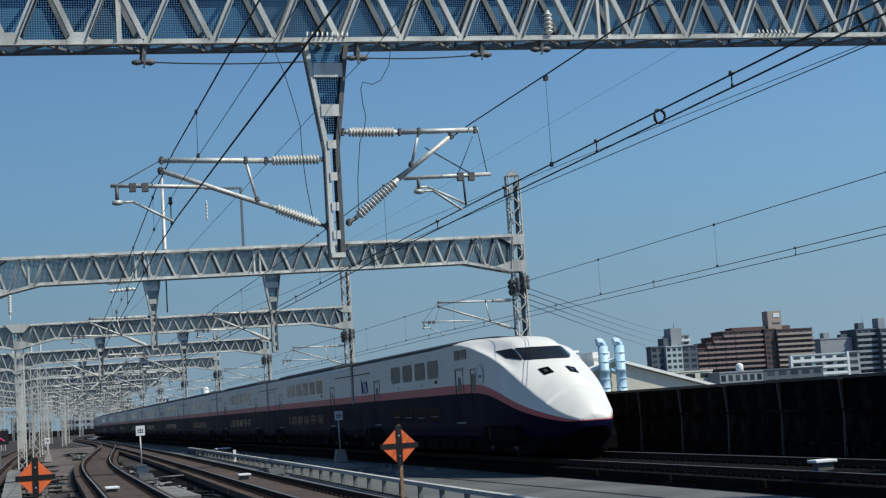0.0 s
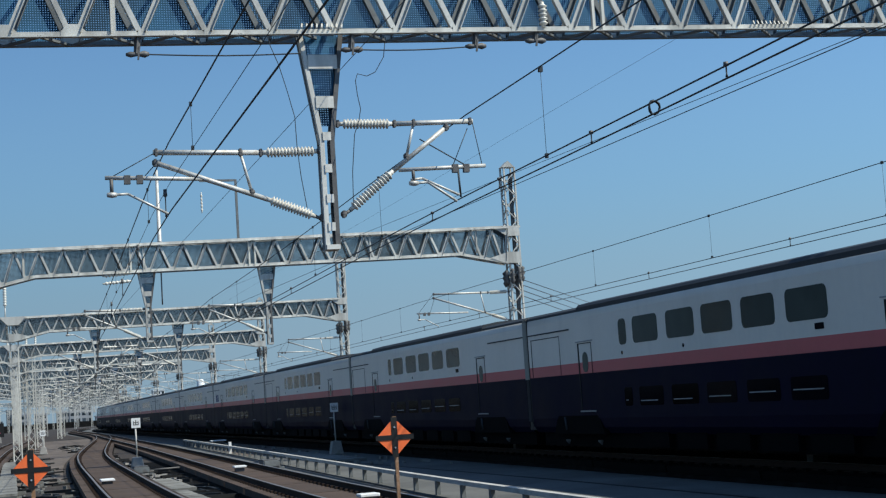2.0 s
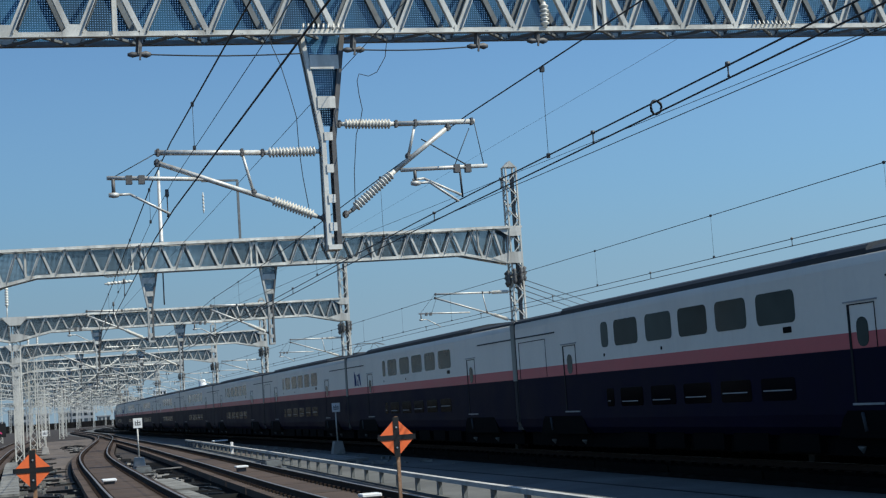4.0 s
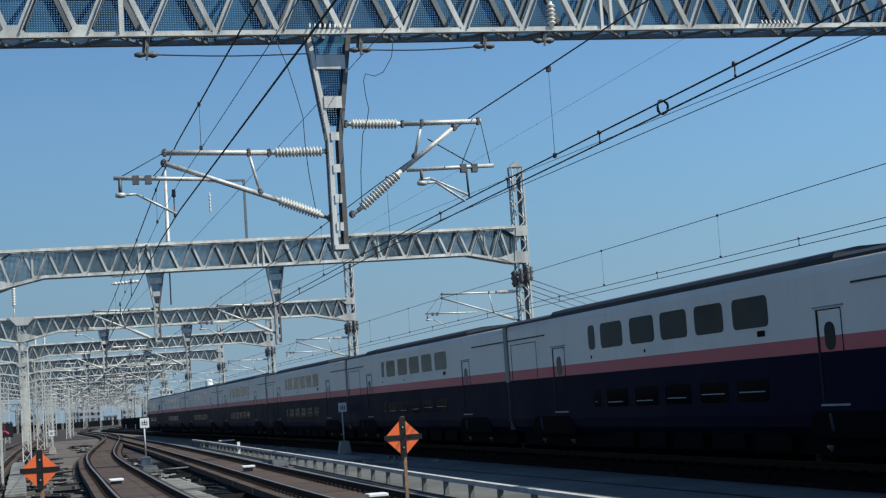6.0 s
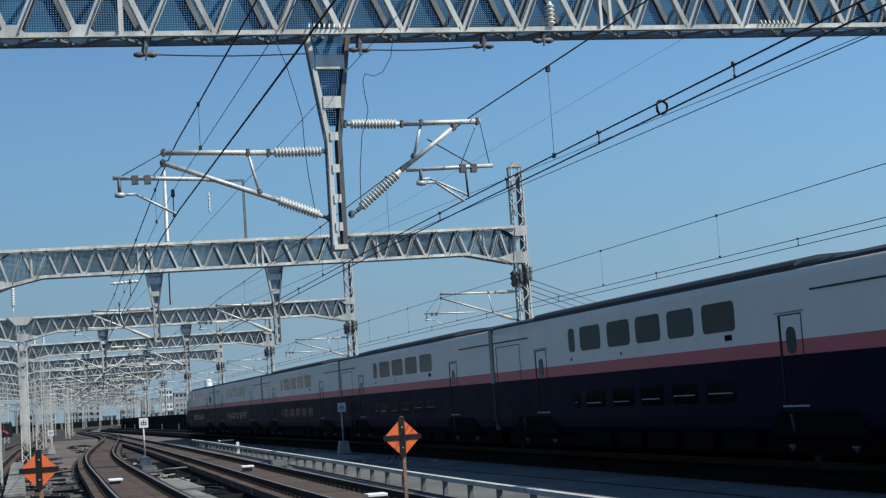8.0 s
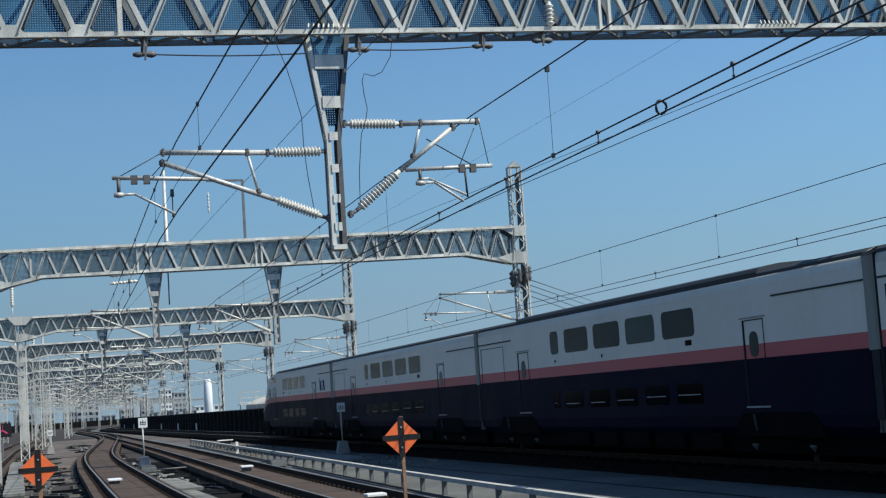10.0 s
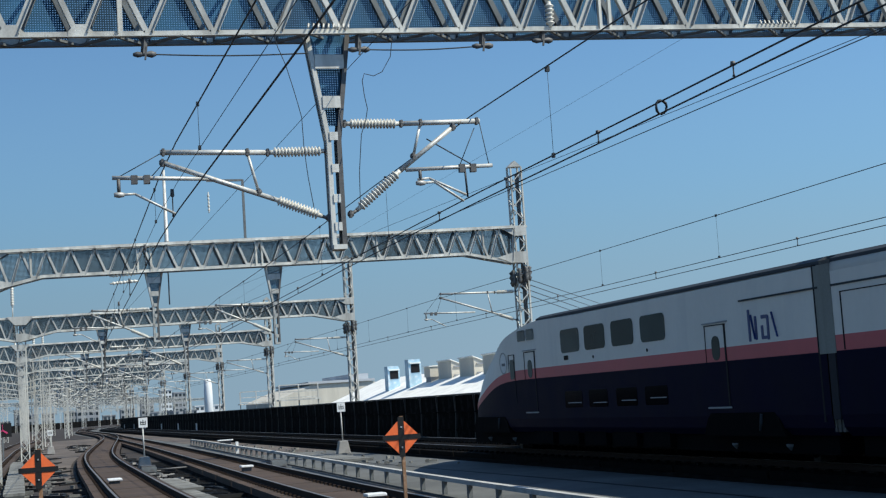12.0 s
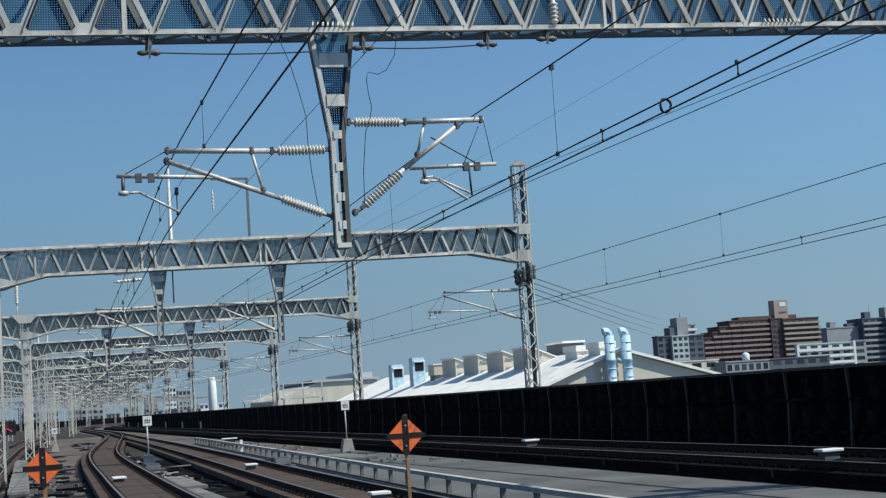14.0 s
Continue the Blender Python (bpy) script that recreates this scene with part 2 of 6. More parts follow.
def net_material(name, pitch, cover, colour):
    """A woven net: square threads with real gaps between them."""
    m = bpy.data.materials.new(name)
    m.use_nodes = True
    n, k = m.node_tree.nodes, m.node_tree.links
    b, out = n["Principled BSDF"], n["Material Output"]
    b.inputs["Base Color"].default_value, b.inputs["Roughness"].default_value = (*colour, 1), 0.9
    co = n.new("ShaderNodeTexCoord")
    fold = n.new("ShaderNodeTexNoise")
    fold.inputs["Scale"].default_value, fold.inputs["Detail"].default_value = 1.1, 4
    k.new(co.outputs["Object"], fold.inputs["Vector"])
    deep = n.new("ShaderNodeMapRange")
    deep.inputs["From Min"].default_value, deep.inputs["From Max"].default_value = 0.35, 0.65
    deep.inputs["To Min"].default_value, deep.inputs["To Max"].default_value = 0.45, 1.25
    k.new(fold.outputs["Fac"], deep.inputs["Value"])
    faded = n.new("ShaderNodeMix")
    faded.data_type, faded.blend_type = "RGBA", "MULTIPLY"
    faded.inputs[0].default_value = 1.0
    faded.inputs[6].default_value = (*colour, 1)
    k.new(deep.outputs[0], faded.inputs[7])
    k.new(faded.outputs[2], b.inputs["Base Color"])
    sep = n.new("ShaderNodeSeparateXYZ")
    k.new(co.outputs["Object"], sep.inputs[0])
    worst = None
    for axis in ("X", "Z"):
        a = n.new("ShaderNodeMath")
        a.operation = "DIVIDE"
        a.inputs[1].default_value = pitch
        k.new(sep.outputs[axis], a.inputs[0])
        f = n.new("ShaderNodeMath")
        f.operation = "FRACT"
        k.new(a.outputs[0], f.inputs[0])
        g = n.new("ShaderNodeMath")
        g.operation = "LESS_THAN"
        g.inputs[1].default_value = cover
        k.new(f.outputs[0], g.inputs[0])
        if worst is None:
            worst = g
        else:
            mx = n.new("ShaderNodeMath")
            mx.operation = "MAXIMUM"
            k.new(worst.outputs[0], mx.inputs[0])
            k.new(g.outputs[0], mx.inputs[1])
            worst = mx
    clear = n.new("ShaderNodeBsdfTransparent")
    mix = n.new("ShaderNodeMixShader")
    k.new(worst.outputs[0], mix.inputs[0])
    k.new(clear.outputs[0], mix.inputs[1])
    k.new(b.outputs[0], mix.inputs[2])
    k.new(mix.outputs[0], out.inputs["Surface"])
    return m


NET = net_material("bird_net", 0.04, 0.60, (0.026, 0.095, 0.175))
NET_SLATE = net_material("slate_net", 0.05, 0.36, (0.04, 0.06, 0.075))


# ---- mesh helpers ----
def box(bm, x0, x1, y0, y1, z0, z1):
    v = [bm.verts.new((x, y, z)) for z in (z0, z1) for x, y in ((x0, y0), (x1, y0), (x1, y1), (x0, y1))]
    for f in ((3, 2, 1, 0), (4, 5, 6, 7), (0, 1, 5, 4), (1, 2, 6, 5), (2, 3, 7, 6), (3, 0, 4, 7)):
        bm.faces.new([v[i] for i in f])
    return v


def axes(p, q):
    d = (Vector(q) - Vector(p)).normalized()
    side = d.cross(Vector((0, 0, 1)))
    if side.length < 0.01:
        side = Vector((1, 0, 0))
    side.normalize()
    return d, side, side.cross(d)


def bar(bm, p, q, w, h):
    """A bar of rectangular section from p to q: w across, h upright."""
    p, q = Vector(p), Vector(q)
    _, a, b = axes(p, q)
    v = [bm.verts.new(o + a * (i * w / 2) + b * (j * h / 2)) for o in (p, q) for i, j in ((-1, -1), (1, -1), (1, 1), (-1, 1))]
    for f in ((3, 2, 1, 0), (4, 5, 6, 7), (0, 1, 5, 4), (1, 2, 6, 5), (2, 3, 7, 6), (3, 0, 4, 7)):
        bm.faces.new([v[i] for i in f])


def angle_bar(bm, p, q, w, t=0.012):
    """A rolled steel angle: two thin flanges."""
    p, q = Vector(p), Vector(q)
    _, a, b = axes(p, q)
    bar(bm, p, q, t, w)
    bar(bm, p + a * (w / 2) - b * (w / 2), q + a * (w / 2) - b * (w / 2), w, t)


def lathe(bm, p, q, profile, n=12):
    """A turned form round the line p to q: profile rows of (share of the way, radius)."""
    p, q = Vector(p), Vector(q)
    _, a, b = axes(p, q)
    rings = []
    for s, r in profile:
        c = p.lerp(q, s)
        rings.append([bm.verts.new(c + (a * math.cos(i * 2 * math.pi / n) + b * math.sin(i * 2 * math.pi / n)) * r) for i in range(n)])
    for r0, r1 in zip(rings, rings[1:]):
        for i in range(n):
            bm.faces.new((r0[i], r0[(i + 1) % n], r1[(i + 1) % n], r1[i])).smooth = True
    bm.faces.new(rings[0][::-1])
    bm.faces.new(rings[-1])


def tube(bm, p, q, r, n=8):
    lathe(bm, p, q, ((0, r), (1, r)), n)


def pipe(bm, points, r, n=6):
    for p, q in zip(points, points[1:]):
        tube(bm, p, q, r, n)


def sweep(bm, points, r, n=14):
    """A smooth round pipe through the points."""
    points = [Vector(p) for p in points]
    rings = []
    for i, p in enumerate(points):
        d = (points[min(i + 1, len(points) - 1)] - points[max(i - 1, 0)]).normalized()
        a = d.cross(Vector((0, 1, 0))).normalized()
        b = a.cross(d)
        rings.append([bm.verts.new(p + (a * math.cos(k * 2 * math.pi / n) + b * math.sin(k * 2 * math.pi / n)) * r) for k in range(n)])
    for r0, r1 in zip(rings, rings[1:]):
        for k in range(n):
            bm.faces.new((r0[k], r0[(k + 1) % n], r1[(k + 1) % n], r1[k])).smooth = True
    bm.faces.new(rings[0][::-1])
    bm.faces.new(rings[-1])


def prism(bm, outline, y0, y1):
    """An outline in x, z drawn from y0 to y1."""
    a = [bm.verts.new((x, y0, z)) for x, z in outline]
    b = [bm.verts.new((x, y1, z)) for x, z in outline]
    n = len(outline)
    bm.faces.new(a)
    bm.faces.new(b[::-1])
    for i in range(n):
        bm.faces.new((a[(i + 1) % n], a[i], b[i], b[(i + 1) % n]))


def mesh_of(name, bm, material):
    bmesh.ops.recalc_face_normals(bm, faces=bm.faces)
    me = bpy.data.meshes.new(name)
    bm.to_mesh(me)
    bm.free()
    for m in (material if isinstance(material, (list, tuple)) else [material]):
        me.materials.append(m)
    return me


def part(name, bm, material, parent=None, label=""):
    """Links a bmesh as one mesh object under a thing or a part."""
    ob = new(name, mesh_of(name, bm, material))
    ob.parent = parent
    if label:
        ob["label"] = label
    return ob


def piece(name, me, parent, at):
    """One of many alike pieces on shared mesh data."""
    ob = new(name, me)
    ob.parent = parent
    ob.matrix_basis = at
    return ob


def thing(name, label, category, group="", kind="", at=None):
    ob = new(name)
    ob.empty_display_size = 0.3
    if at is not None:
        ob.matrix_basis = at
    return tagged(ob, label, category, group, kind)


def made(build, *args):
    bm = bmesh.new()
    build(bm, *args)
    return bm


def bend(y):
    """How far the line has swung to the right at that distance along it."""
    return max(0.0, y - 290.0) ** 2 / 2400.0


# ---- the setting ----
bm = bmesh.new()
box(bm, -3000, 3000, -1500, 4000, -8.6, -8.0)
tagged(part("ground", bm, GROUND), "grey built-up ground below the viaduct reaching the horizon", "ground", kind="structure")


def ribbon(bm, section, path):
    """A section in x, z swept along a plan path of (x, y), closed at both ends."""
    rings = [[bm.verts.new((x + dx, y, z)) for dx, z in section] for x, y in path]
    n = len(section)
    for a, b in zip(rings, rings[1:]):
        for i in range(n):
            bm.faces.new((a[i], a[(i + 1) % n], b[(i + 1) % n], b[i]))
    bm.faces.new(rings[0][::-1])
    bm.faces.new(rings[-1])


def spread(keys, y0, y1, step):
    """Plan points every step metres along a line given by a few (y, x) keys."""
    ys = np.arange(y0, y1 + 0.01, step)
    ky, kx = [k[0] for k in keys], [k[1] for k in keys]
    fine = np.interp(ys, ky, kx)
    soft = [np.mean(np.interp(np.linspace(y - 9, y + 9, 9), ky, kx)) for y in ys]
    return [(float(x) + bend(y), float(y)) for x, y in zip(soft, ys)] if len(ky) > 2 else [(float(x) + bend(y), float(y)) for x, y in zip(fine, ys)]


deck_path = [(bend(y), y) for y in (-30, 0, 60, 120, 180, 240, 270, 300, 340, 380, 430, 480, 540, 600, 660, 720)]
bm = bmesh.new()
ribbon(bm, ((-26, -0.5), (21.9, -0.5), (21.9, -1.9), (-26, -1.9)), deck_path)
tagged(part("floor", bm, CONCRETE), "grey stained concrete deck of the railway viaduct", "viaduct deck", kind="structure")
bm = bmesh.new()
ribbon(bm, ((-24, -0.499), (9.6, -0.499), (9.6, -0.46), (-24, -0.46)), deck_path)
tagged(part("ballast", bm, BALLAST), "dark brown oily ballast between the tracks", "ballast", kind="structure")


def strip(bm, left, right, z):
    """A flat sheet with a thin edge between two plan lines of equal length."""
    rows = [[bm.verts.new((x, y, zz)) for zz in (z, z - 0.02) for x, y in (a, b)] for a, b in zip(left, right)]
    for p, q in zip(rows, rows[1:]):
        for i, j in ((0, 1), (1, 3), (3, 2), (2, 0)):
            bm.faces.new((p[i], p[j], q[j], q[i]))
    bm.faces.new([rows[0][i] for i in (0, 2, 3, 1)])
    bm.faces.new([rows[-1][i] for i in (0, 1, 3, 2)])


bm = bmesh.new()
ribbon(bm, ((-0.06, -0.499), (0.06, -0.499), (0.06, -0.494), (-0.06, -0.494)), [(14.2, 8), (14.05, 28), (13.88, 38), (13.55, 48), (13.1, 64), (12.9, 80)])
tagged(part("trim_joint", bm, SEAM), "dark open joint in the concrete deck", "deck joint", kind="structure")
for x in (-22, -8, 8, 19):
    for y in (10, 60, 110, 160):
        tagged(part("pier", made(box, x - 1, x + 1, y - 1, y + 1, -8.0, -1.9), CONCRETE), "concrete pier under the viaduct deck", "pier", "viaduct piers", "structure")

RAIL_SECTION = ((-0.07, -0.172), (0.07, -0.172), (0.07, -0.155), (0.012, -0.14), (0.012, -0.045), (0.036, -0.035), (0.036, -0.006),
                (-0.036, -0.006), (-0.036, -0.035), (-0.012, -0.045), (-0.012, -0.14), (-0.07, -0.155))
HEAD_SECTION = ((-0.034, -0.006), (0.034, -0.006), (0.028, 0.0), (-0.028, 0.0))


def track(label, keys, y0, y1, slab_mat=SLAB, cant=0.0):
    """A ballastless track: concrete bed, separate slab panels, two rails with bright heads, rows of fastenings. cant: how far the far rail is raised."""
    t = thing("railway_track", label, "railway track", "viaduct tracks", "structure")
    path = spread(keys, y0, y1, 3.0)
    tilt = math.degrees(math.atan(cant / 1.507))
    def up(x):
        """The height that the cant adds across the track."""
        return cant * (x + 0.7535) / 1.507
    bm = bmesh.new()
    ribbon(bm, ((-1.24, -0.5), (1.24, -0.5), (1.21, -0.36 + up(1.21)), (-1.21, -0.36 + up(-1.21))), path)
    # The bed's near-black colour includes the shade on its sides.
    part("track_bed", bm, SLAB_MAIN, t, "sooty concrete bed under the slabs, its side shade painted near black")
    slab = mesh_of("slab", made(box, -1.17, 1.17, -2.44, 2.44, -0.362, -0.175), slab_mat)
    for i in range(int((min(y1, 330) - y0) / 5)):
        y = y0 + 2.5 + 5 * i
        x, x2 = (np.interp(v, [p[1] for p in path], [p[0] for p in path]) for v in (y, y + 1))
        piece("slab", slab, t, Matrix.Translation((x, y, cant / 2)) @ pose(0, 0, 0, 0, -tilt, -math.degrees(math.atan(x2 - x))))
    for side in (-0.7535, 0.7535):
        line = [(x + side, y) for x, y in path]
        h = up(side)
        rail = part("rail", made(ribbon, [(x, z + h) for x, z in RAIL_SECTION], line), RAIL, t, "rusty brown steel rail")
        part("rail_head", made(ribbon, [(x, z + h) for x, z in HEAD_SECTION], line), RAIL_TOP, rail, "bright worn running surface")
    bm = bmesh.new()
    for i in range(int((min(y1, 150) - y0) / 0.625)):
        y = y0 + 0.3 + 0.625 * i
        x = float(np.interp(y, [p[1] for p in path], [p[0] for p in path]))
        for side in (-0.7535, 0.7535):
            for e in (-0.13, 0.13):
                box(bm, x + side + e - 0.055, x + side + e + 0.055, y - 0.07, y + 0.07, -0.19 + up(side + e), -0.12 + up(side + e))
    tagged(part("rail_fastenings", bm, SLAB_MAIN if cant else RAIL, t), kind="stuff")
    return t


TRACK_1 = ((-30, 2.7), (37, 2.9), (45, 3.1), (69, 3.55), (88, 4.25), (113, 5.9), (140, 7.8), (162, 9.3), (190, 10.7), (240, 11.7), (600, 13.2))
TRACK_2 = ((-30, 6.2), (28, 6.75), (40, 7.05), (60, 7.7), (95, 8.7), (160, 10.1), (200, 11.2), (600, 13.6))
track("curving track with dark brown slabs beside the platform end", TRACK_1, -20, 210)
track("brown ballastless track beside the low cable guard", TRACK_2, -20, 420)
# Added strip of ground, browner and paler than the ballast.
bm = bmesh.new()
edge = spread(TRACK_1, 58, 200, 4.0)
strip(bm, [(-0.6 + bend(y), y) for _, y in edge], [(x - 1.5, y) for x, y in edge], -0.445)
tagged(part("pavement", bm, DIRT), "brown strip of ground beside the curving track, paler than the ballast", "walkway", kind="structure")
bm = bmesh.new()
edge = spread(((10, 9.6), (66, 11.2), (100, 12.35), (118, 12.9), (300, 15.0)), 78, 260, 4.0)
strip(bm, edge, [(15.75 + bend(y), y) for _, y in edge], -0.49)
tagged(part("pavement", bm, DIRT), "dusty brown deck between the guard rail and the main track", "walkway", kind="structure")
# Added black strip: paints the shade at the foot of the raised track.
bm = bmesh.new()
ribbon(bm, ((-2.5, -0.46), (-1.25, -0.46), (-1.25, -0.45), (-2.5, -0.45)), spread(TRACK_2, 24, 80, 3.0))
tagged(part("drain", bm, SLAB_MAIN), "black strip painting the shade along the raised track's side", "drain", kind="structure")
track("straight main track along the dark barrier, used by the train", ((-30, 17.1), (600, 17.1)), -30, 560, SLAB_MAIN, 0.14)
track("far side track on the other half of the viaduct", ((-30, -2.3), (60, -2.1), (120, -1.2), (200, 1.5), (600, 4.5)), 20, 300)

# the barrier along the viaduct's edge: posts, panels, rails and cap
wall = thing("wall_east", "tall dark noise barrier with steel posts along the viaduct edge", "noise barrier", kind="structure")
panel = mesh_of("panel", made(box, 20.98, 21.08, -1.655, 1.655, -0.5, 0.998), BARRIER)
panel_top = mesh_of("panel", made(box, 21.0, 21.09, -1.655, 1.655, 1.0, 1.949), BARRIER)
bm = bmesh.new()
for (xa, za), (xb, zb) in (((20.86, -0.5), (20.945, 0.92)), ((20.945, 0.92), (20.945, 1.08)), ((20.945, 1.08), (20.88, 1.94))):
    v = [bm.verts.new((x + dx, dy, z)) for x, z in ((xa, za), (xb, zb)) for dx, dy in ((0, -0.035), (0, 0.035), (0.025, 0.035), (0.025, -0.035))]
    for f in ((0, 1, 5, 4), (1, 2, 6, 5), (2, 3, 7, 6), (3, 0, 4, 7), (3, 2, 1, 0), (4, 5, 6, 7)):
        bm.faces.new([v[i] for i in f])
box(bm, 20.955, 20.985, -0.012, 0.012, -0.5, 1.94)
post_mesh = mesh_of("barrier_post", bm, BARRIER_POST)
Y_POST = [34.78 + 3.325 * i for i in range(-17, 100)]
for y in Y_POST:
    m = Matrix.Translation((bend(y), y, 0))
    piece("barrier_post", post_mesh, wall, m)
    m = Matrix.Translation((bend(y + 1.66), y + 1.66, 0))
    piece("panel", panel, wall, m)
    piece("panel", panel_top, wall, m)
line = [(bend(y) + 21.03, y) for y in Y_POST]
part("cap", made(ribbon, ((-0.10, 1.95), (0.14, 1.95), (0.14, 2.03), (-0.10, 2.03)), line), BARRIER_POST, wall)
for z in (0.2, 1.1):
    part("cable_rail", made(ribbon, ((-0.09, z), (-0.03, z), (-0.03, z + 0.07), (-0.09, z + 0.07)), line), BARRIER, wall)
for y in (184, 206, 231, 262, 288, 315):
    part("marker_plate", made(box, 20.80, 20.83, y - 0.7, y + 0.7, -0.1, 0.75), SIGN_WHITE, wall, "small white plate on the barrier")
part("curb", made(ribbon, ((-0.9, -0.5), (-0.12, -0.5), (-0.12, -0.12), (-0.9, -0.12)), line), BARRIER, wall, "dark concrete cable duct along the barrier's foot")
west = thing("wall_west", "dark weathered parapet on the far side of the viaduct", "parapet", kind="structure")
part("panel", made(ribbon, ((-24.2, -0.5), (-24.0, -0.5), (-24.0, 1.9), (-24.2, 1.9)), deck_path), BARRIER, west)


# ---- overhead line ----
def warren(t, x0, x1, z0, z1, pitch, phase, fine, net, rise=0.015, near=False):
    """A box truss across the tracks from x0 to x1, rising gently across them; fine: each brace is a part of its own."""
    def P(x, y, z):
        return (x, y, z + rise * (x - 5.3))
    def low(x):
        """The bottom chord drops towards the columns."""
        return z0 - 0.5 * max(0.0, 1 - (x - x0) / 2.3, 1 - (x1 - x) / 2.3)
    deep = 0.30
    # Near truss: the rear members' shade is put into a darker steel.
    for y in (-deep, deep):
        for a, b in ((x0, x0 + 2.3), (x0 + 2.3, x1 - 2.3), (x1 - 2.3, x1)):
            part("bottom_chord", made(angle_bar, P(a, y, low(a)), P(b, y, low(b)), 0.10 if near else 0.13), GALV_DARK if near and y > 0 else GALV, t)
        part("top_chord", made(angle_bar, P(x0, y, z1), P(x1, y, z1), 0.13), GALV, t)
    n = int((x1 - x0 - phase) / pitch)
    joined, rear = bmesh.new(), bmesh.new()
    for y in (-deep, deep):
        for i in range(n + 1):
            x = x0 + phase + i * pitch
            wide = not near or x < 1.5          # large gusset plates end at the first splice
            for e in (-0.5, 0.5):
                xe = min(max(x + e * pitch, x0), x1)
                ends = P(x + e * (0.14 if wide else 0.06), y, low(x) + 0.04), P(xe, y, z1 - 0.04)
                if fine and y < 0:
                    part("brace", made(angle_bar, *ends, 0.085), GALV, t)
                else:
                    angle_bar(rear if near else joined, *ends, 0.085)
            zc = rise * (x - 5.3) + low(x) - z0
            if not wide:
                box(joined, x - 0.05, x + 0.05, y - 0.012, y + 0.012, z0 - 0.04 + zc, z0 + 0.07 + zc)
            elif near:
                prism(joined, [(x + dx, z0 + zc + dz) for dx, dz in ((-0.20, -0.05), (0.20, -0.05), (0.20, 0.05), (0.08, 0.17), (-0.08, 0.17), (-0.20, 0.05))], y - 0.012, y + 0.012)
            else:
                box(joined, x - 0.14, x + 0.14, y - 0.012, y + 0.012, z0 - 0.05 + zc, z0 + 0.12 + zc)
    for i in range(2 * n):
        x = x0 + phase + i * pitch / 2
        s = 1 if i % 2 else -1
        bar(rear if near else joined, P(x, -deep * s, low(x) - 0.03), P(x + pitch / 2, deep * s, low(x + pitch / 2) - 0.03), 0.05, 0.04)
        if i % 2:
            bar(joined, P(x, -deep, z1), P(x, deep, z1), 0.05, 0.05)
    if near:
        tagged(part("rear_bracing", rear, GALV_DARK, t, "braces of the rear face, their shade painted dark"), kind="stuff")
    else:
        rear.free()
    tagged(part("lacing", joined, GALV, t), kind="stuff")
    for y in ((deep + 0.07,) if near else (-deep + 0.06, deep - 0.06)):
        bm = bmesh.new()
        edge = [P(x, y, low(x) + 0.05) for x in (x0, x0 + 2.3, x1 - 2.3, x1)] + [P(x1, y, z1 - 0.05), P(x0, y, z1 - 0.05)]
        prism(bm, [(x, z) for x, _, z in edge], y - 0.003, y + 0.003)
        part("net", bm, net, t, "fine blue-grey bird net stretched inside the truss")


def lattice_post(t, x, y, z0, z1, w, step, name="column", slim=False):
    """A square lattice mast: four angles and zigzag lacing on each face."""
    h = w / 2
    leg, lace = (0.075, 0.035) if slim else (0.09, 0.05)
    col = part(name, made(angle_bar, (x - h, y - h, z0), (x - h, y - h, z1), leg), GALV, t)
    bm = bmesh.new()
    for a, b in ((h, -h), (h, h), (-h, h)):
        angle_bar(bm, (x + a, y + b, z0), (x + a, y + b, z1), leg)
    n = int((z1 - z0) / step)
    for i in range(n):
        za, zb = z0 + i * step, z0 + (i + 1) * step
        s = h if i % 2 else -h
        bar(bm, (x + s, y - h, za), (x - s, y - h, zb), lace, 0.04)
        bar(bm, (x - s, y + h, za), (x + s, y + h, zb), lace, 0.04)
        if not slim:
            bar(bm, (x - h, y + s, za), (x - h, y - s, zb), 0.04, lace)
            bar(bm, (x + h, y - s, za), (x + h, y + s, zb), 0.04, lace)
    prism(bm, ((x - h - .05, z1), (x + h + .05, z1), (x, z1 + 0.28)), y - h, y + h)
    part("lacing", bm, GALV, col)
    return col


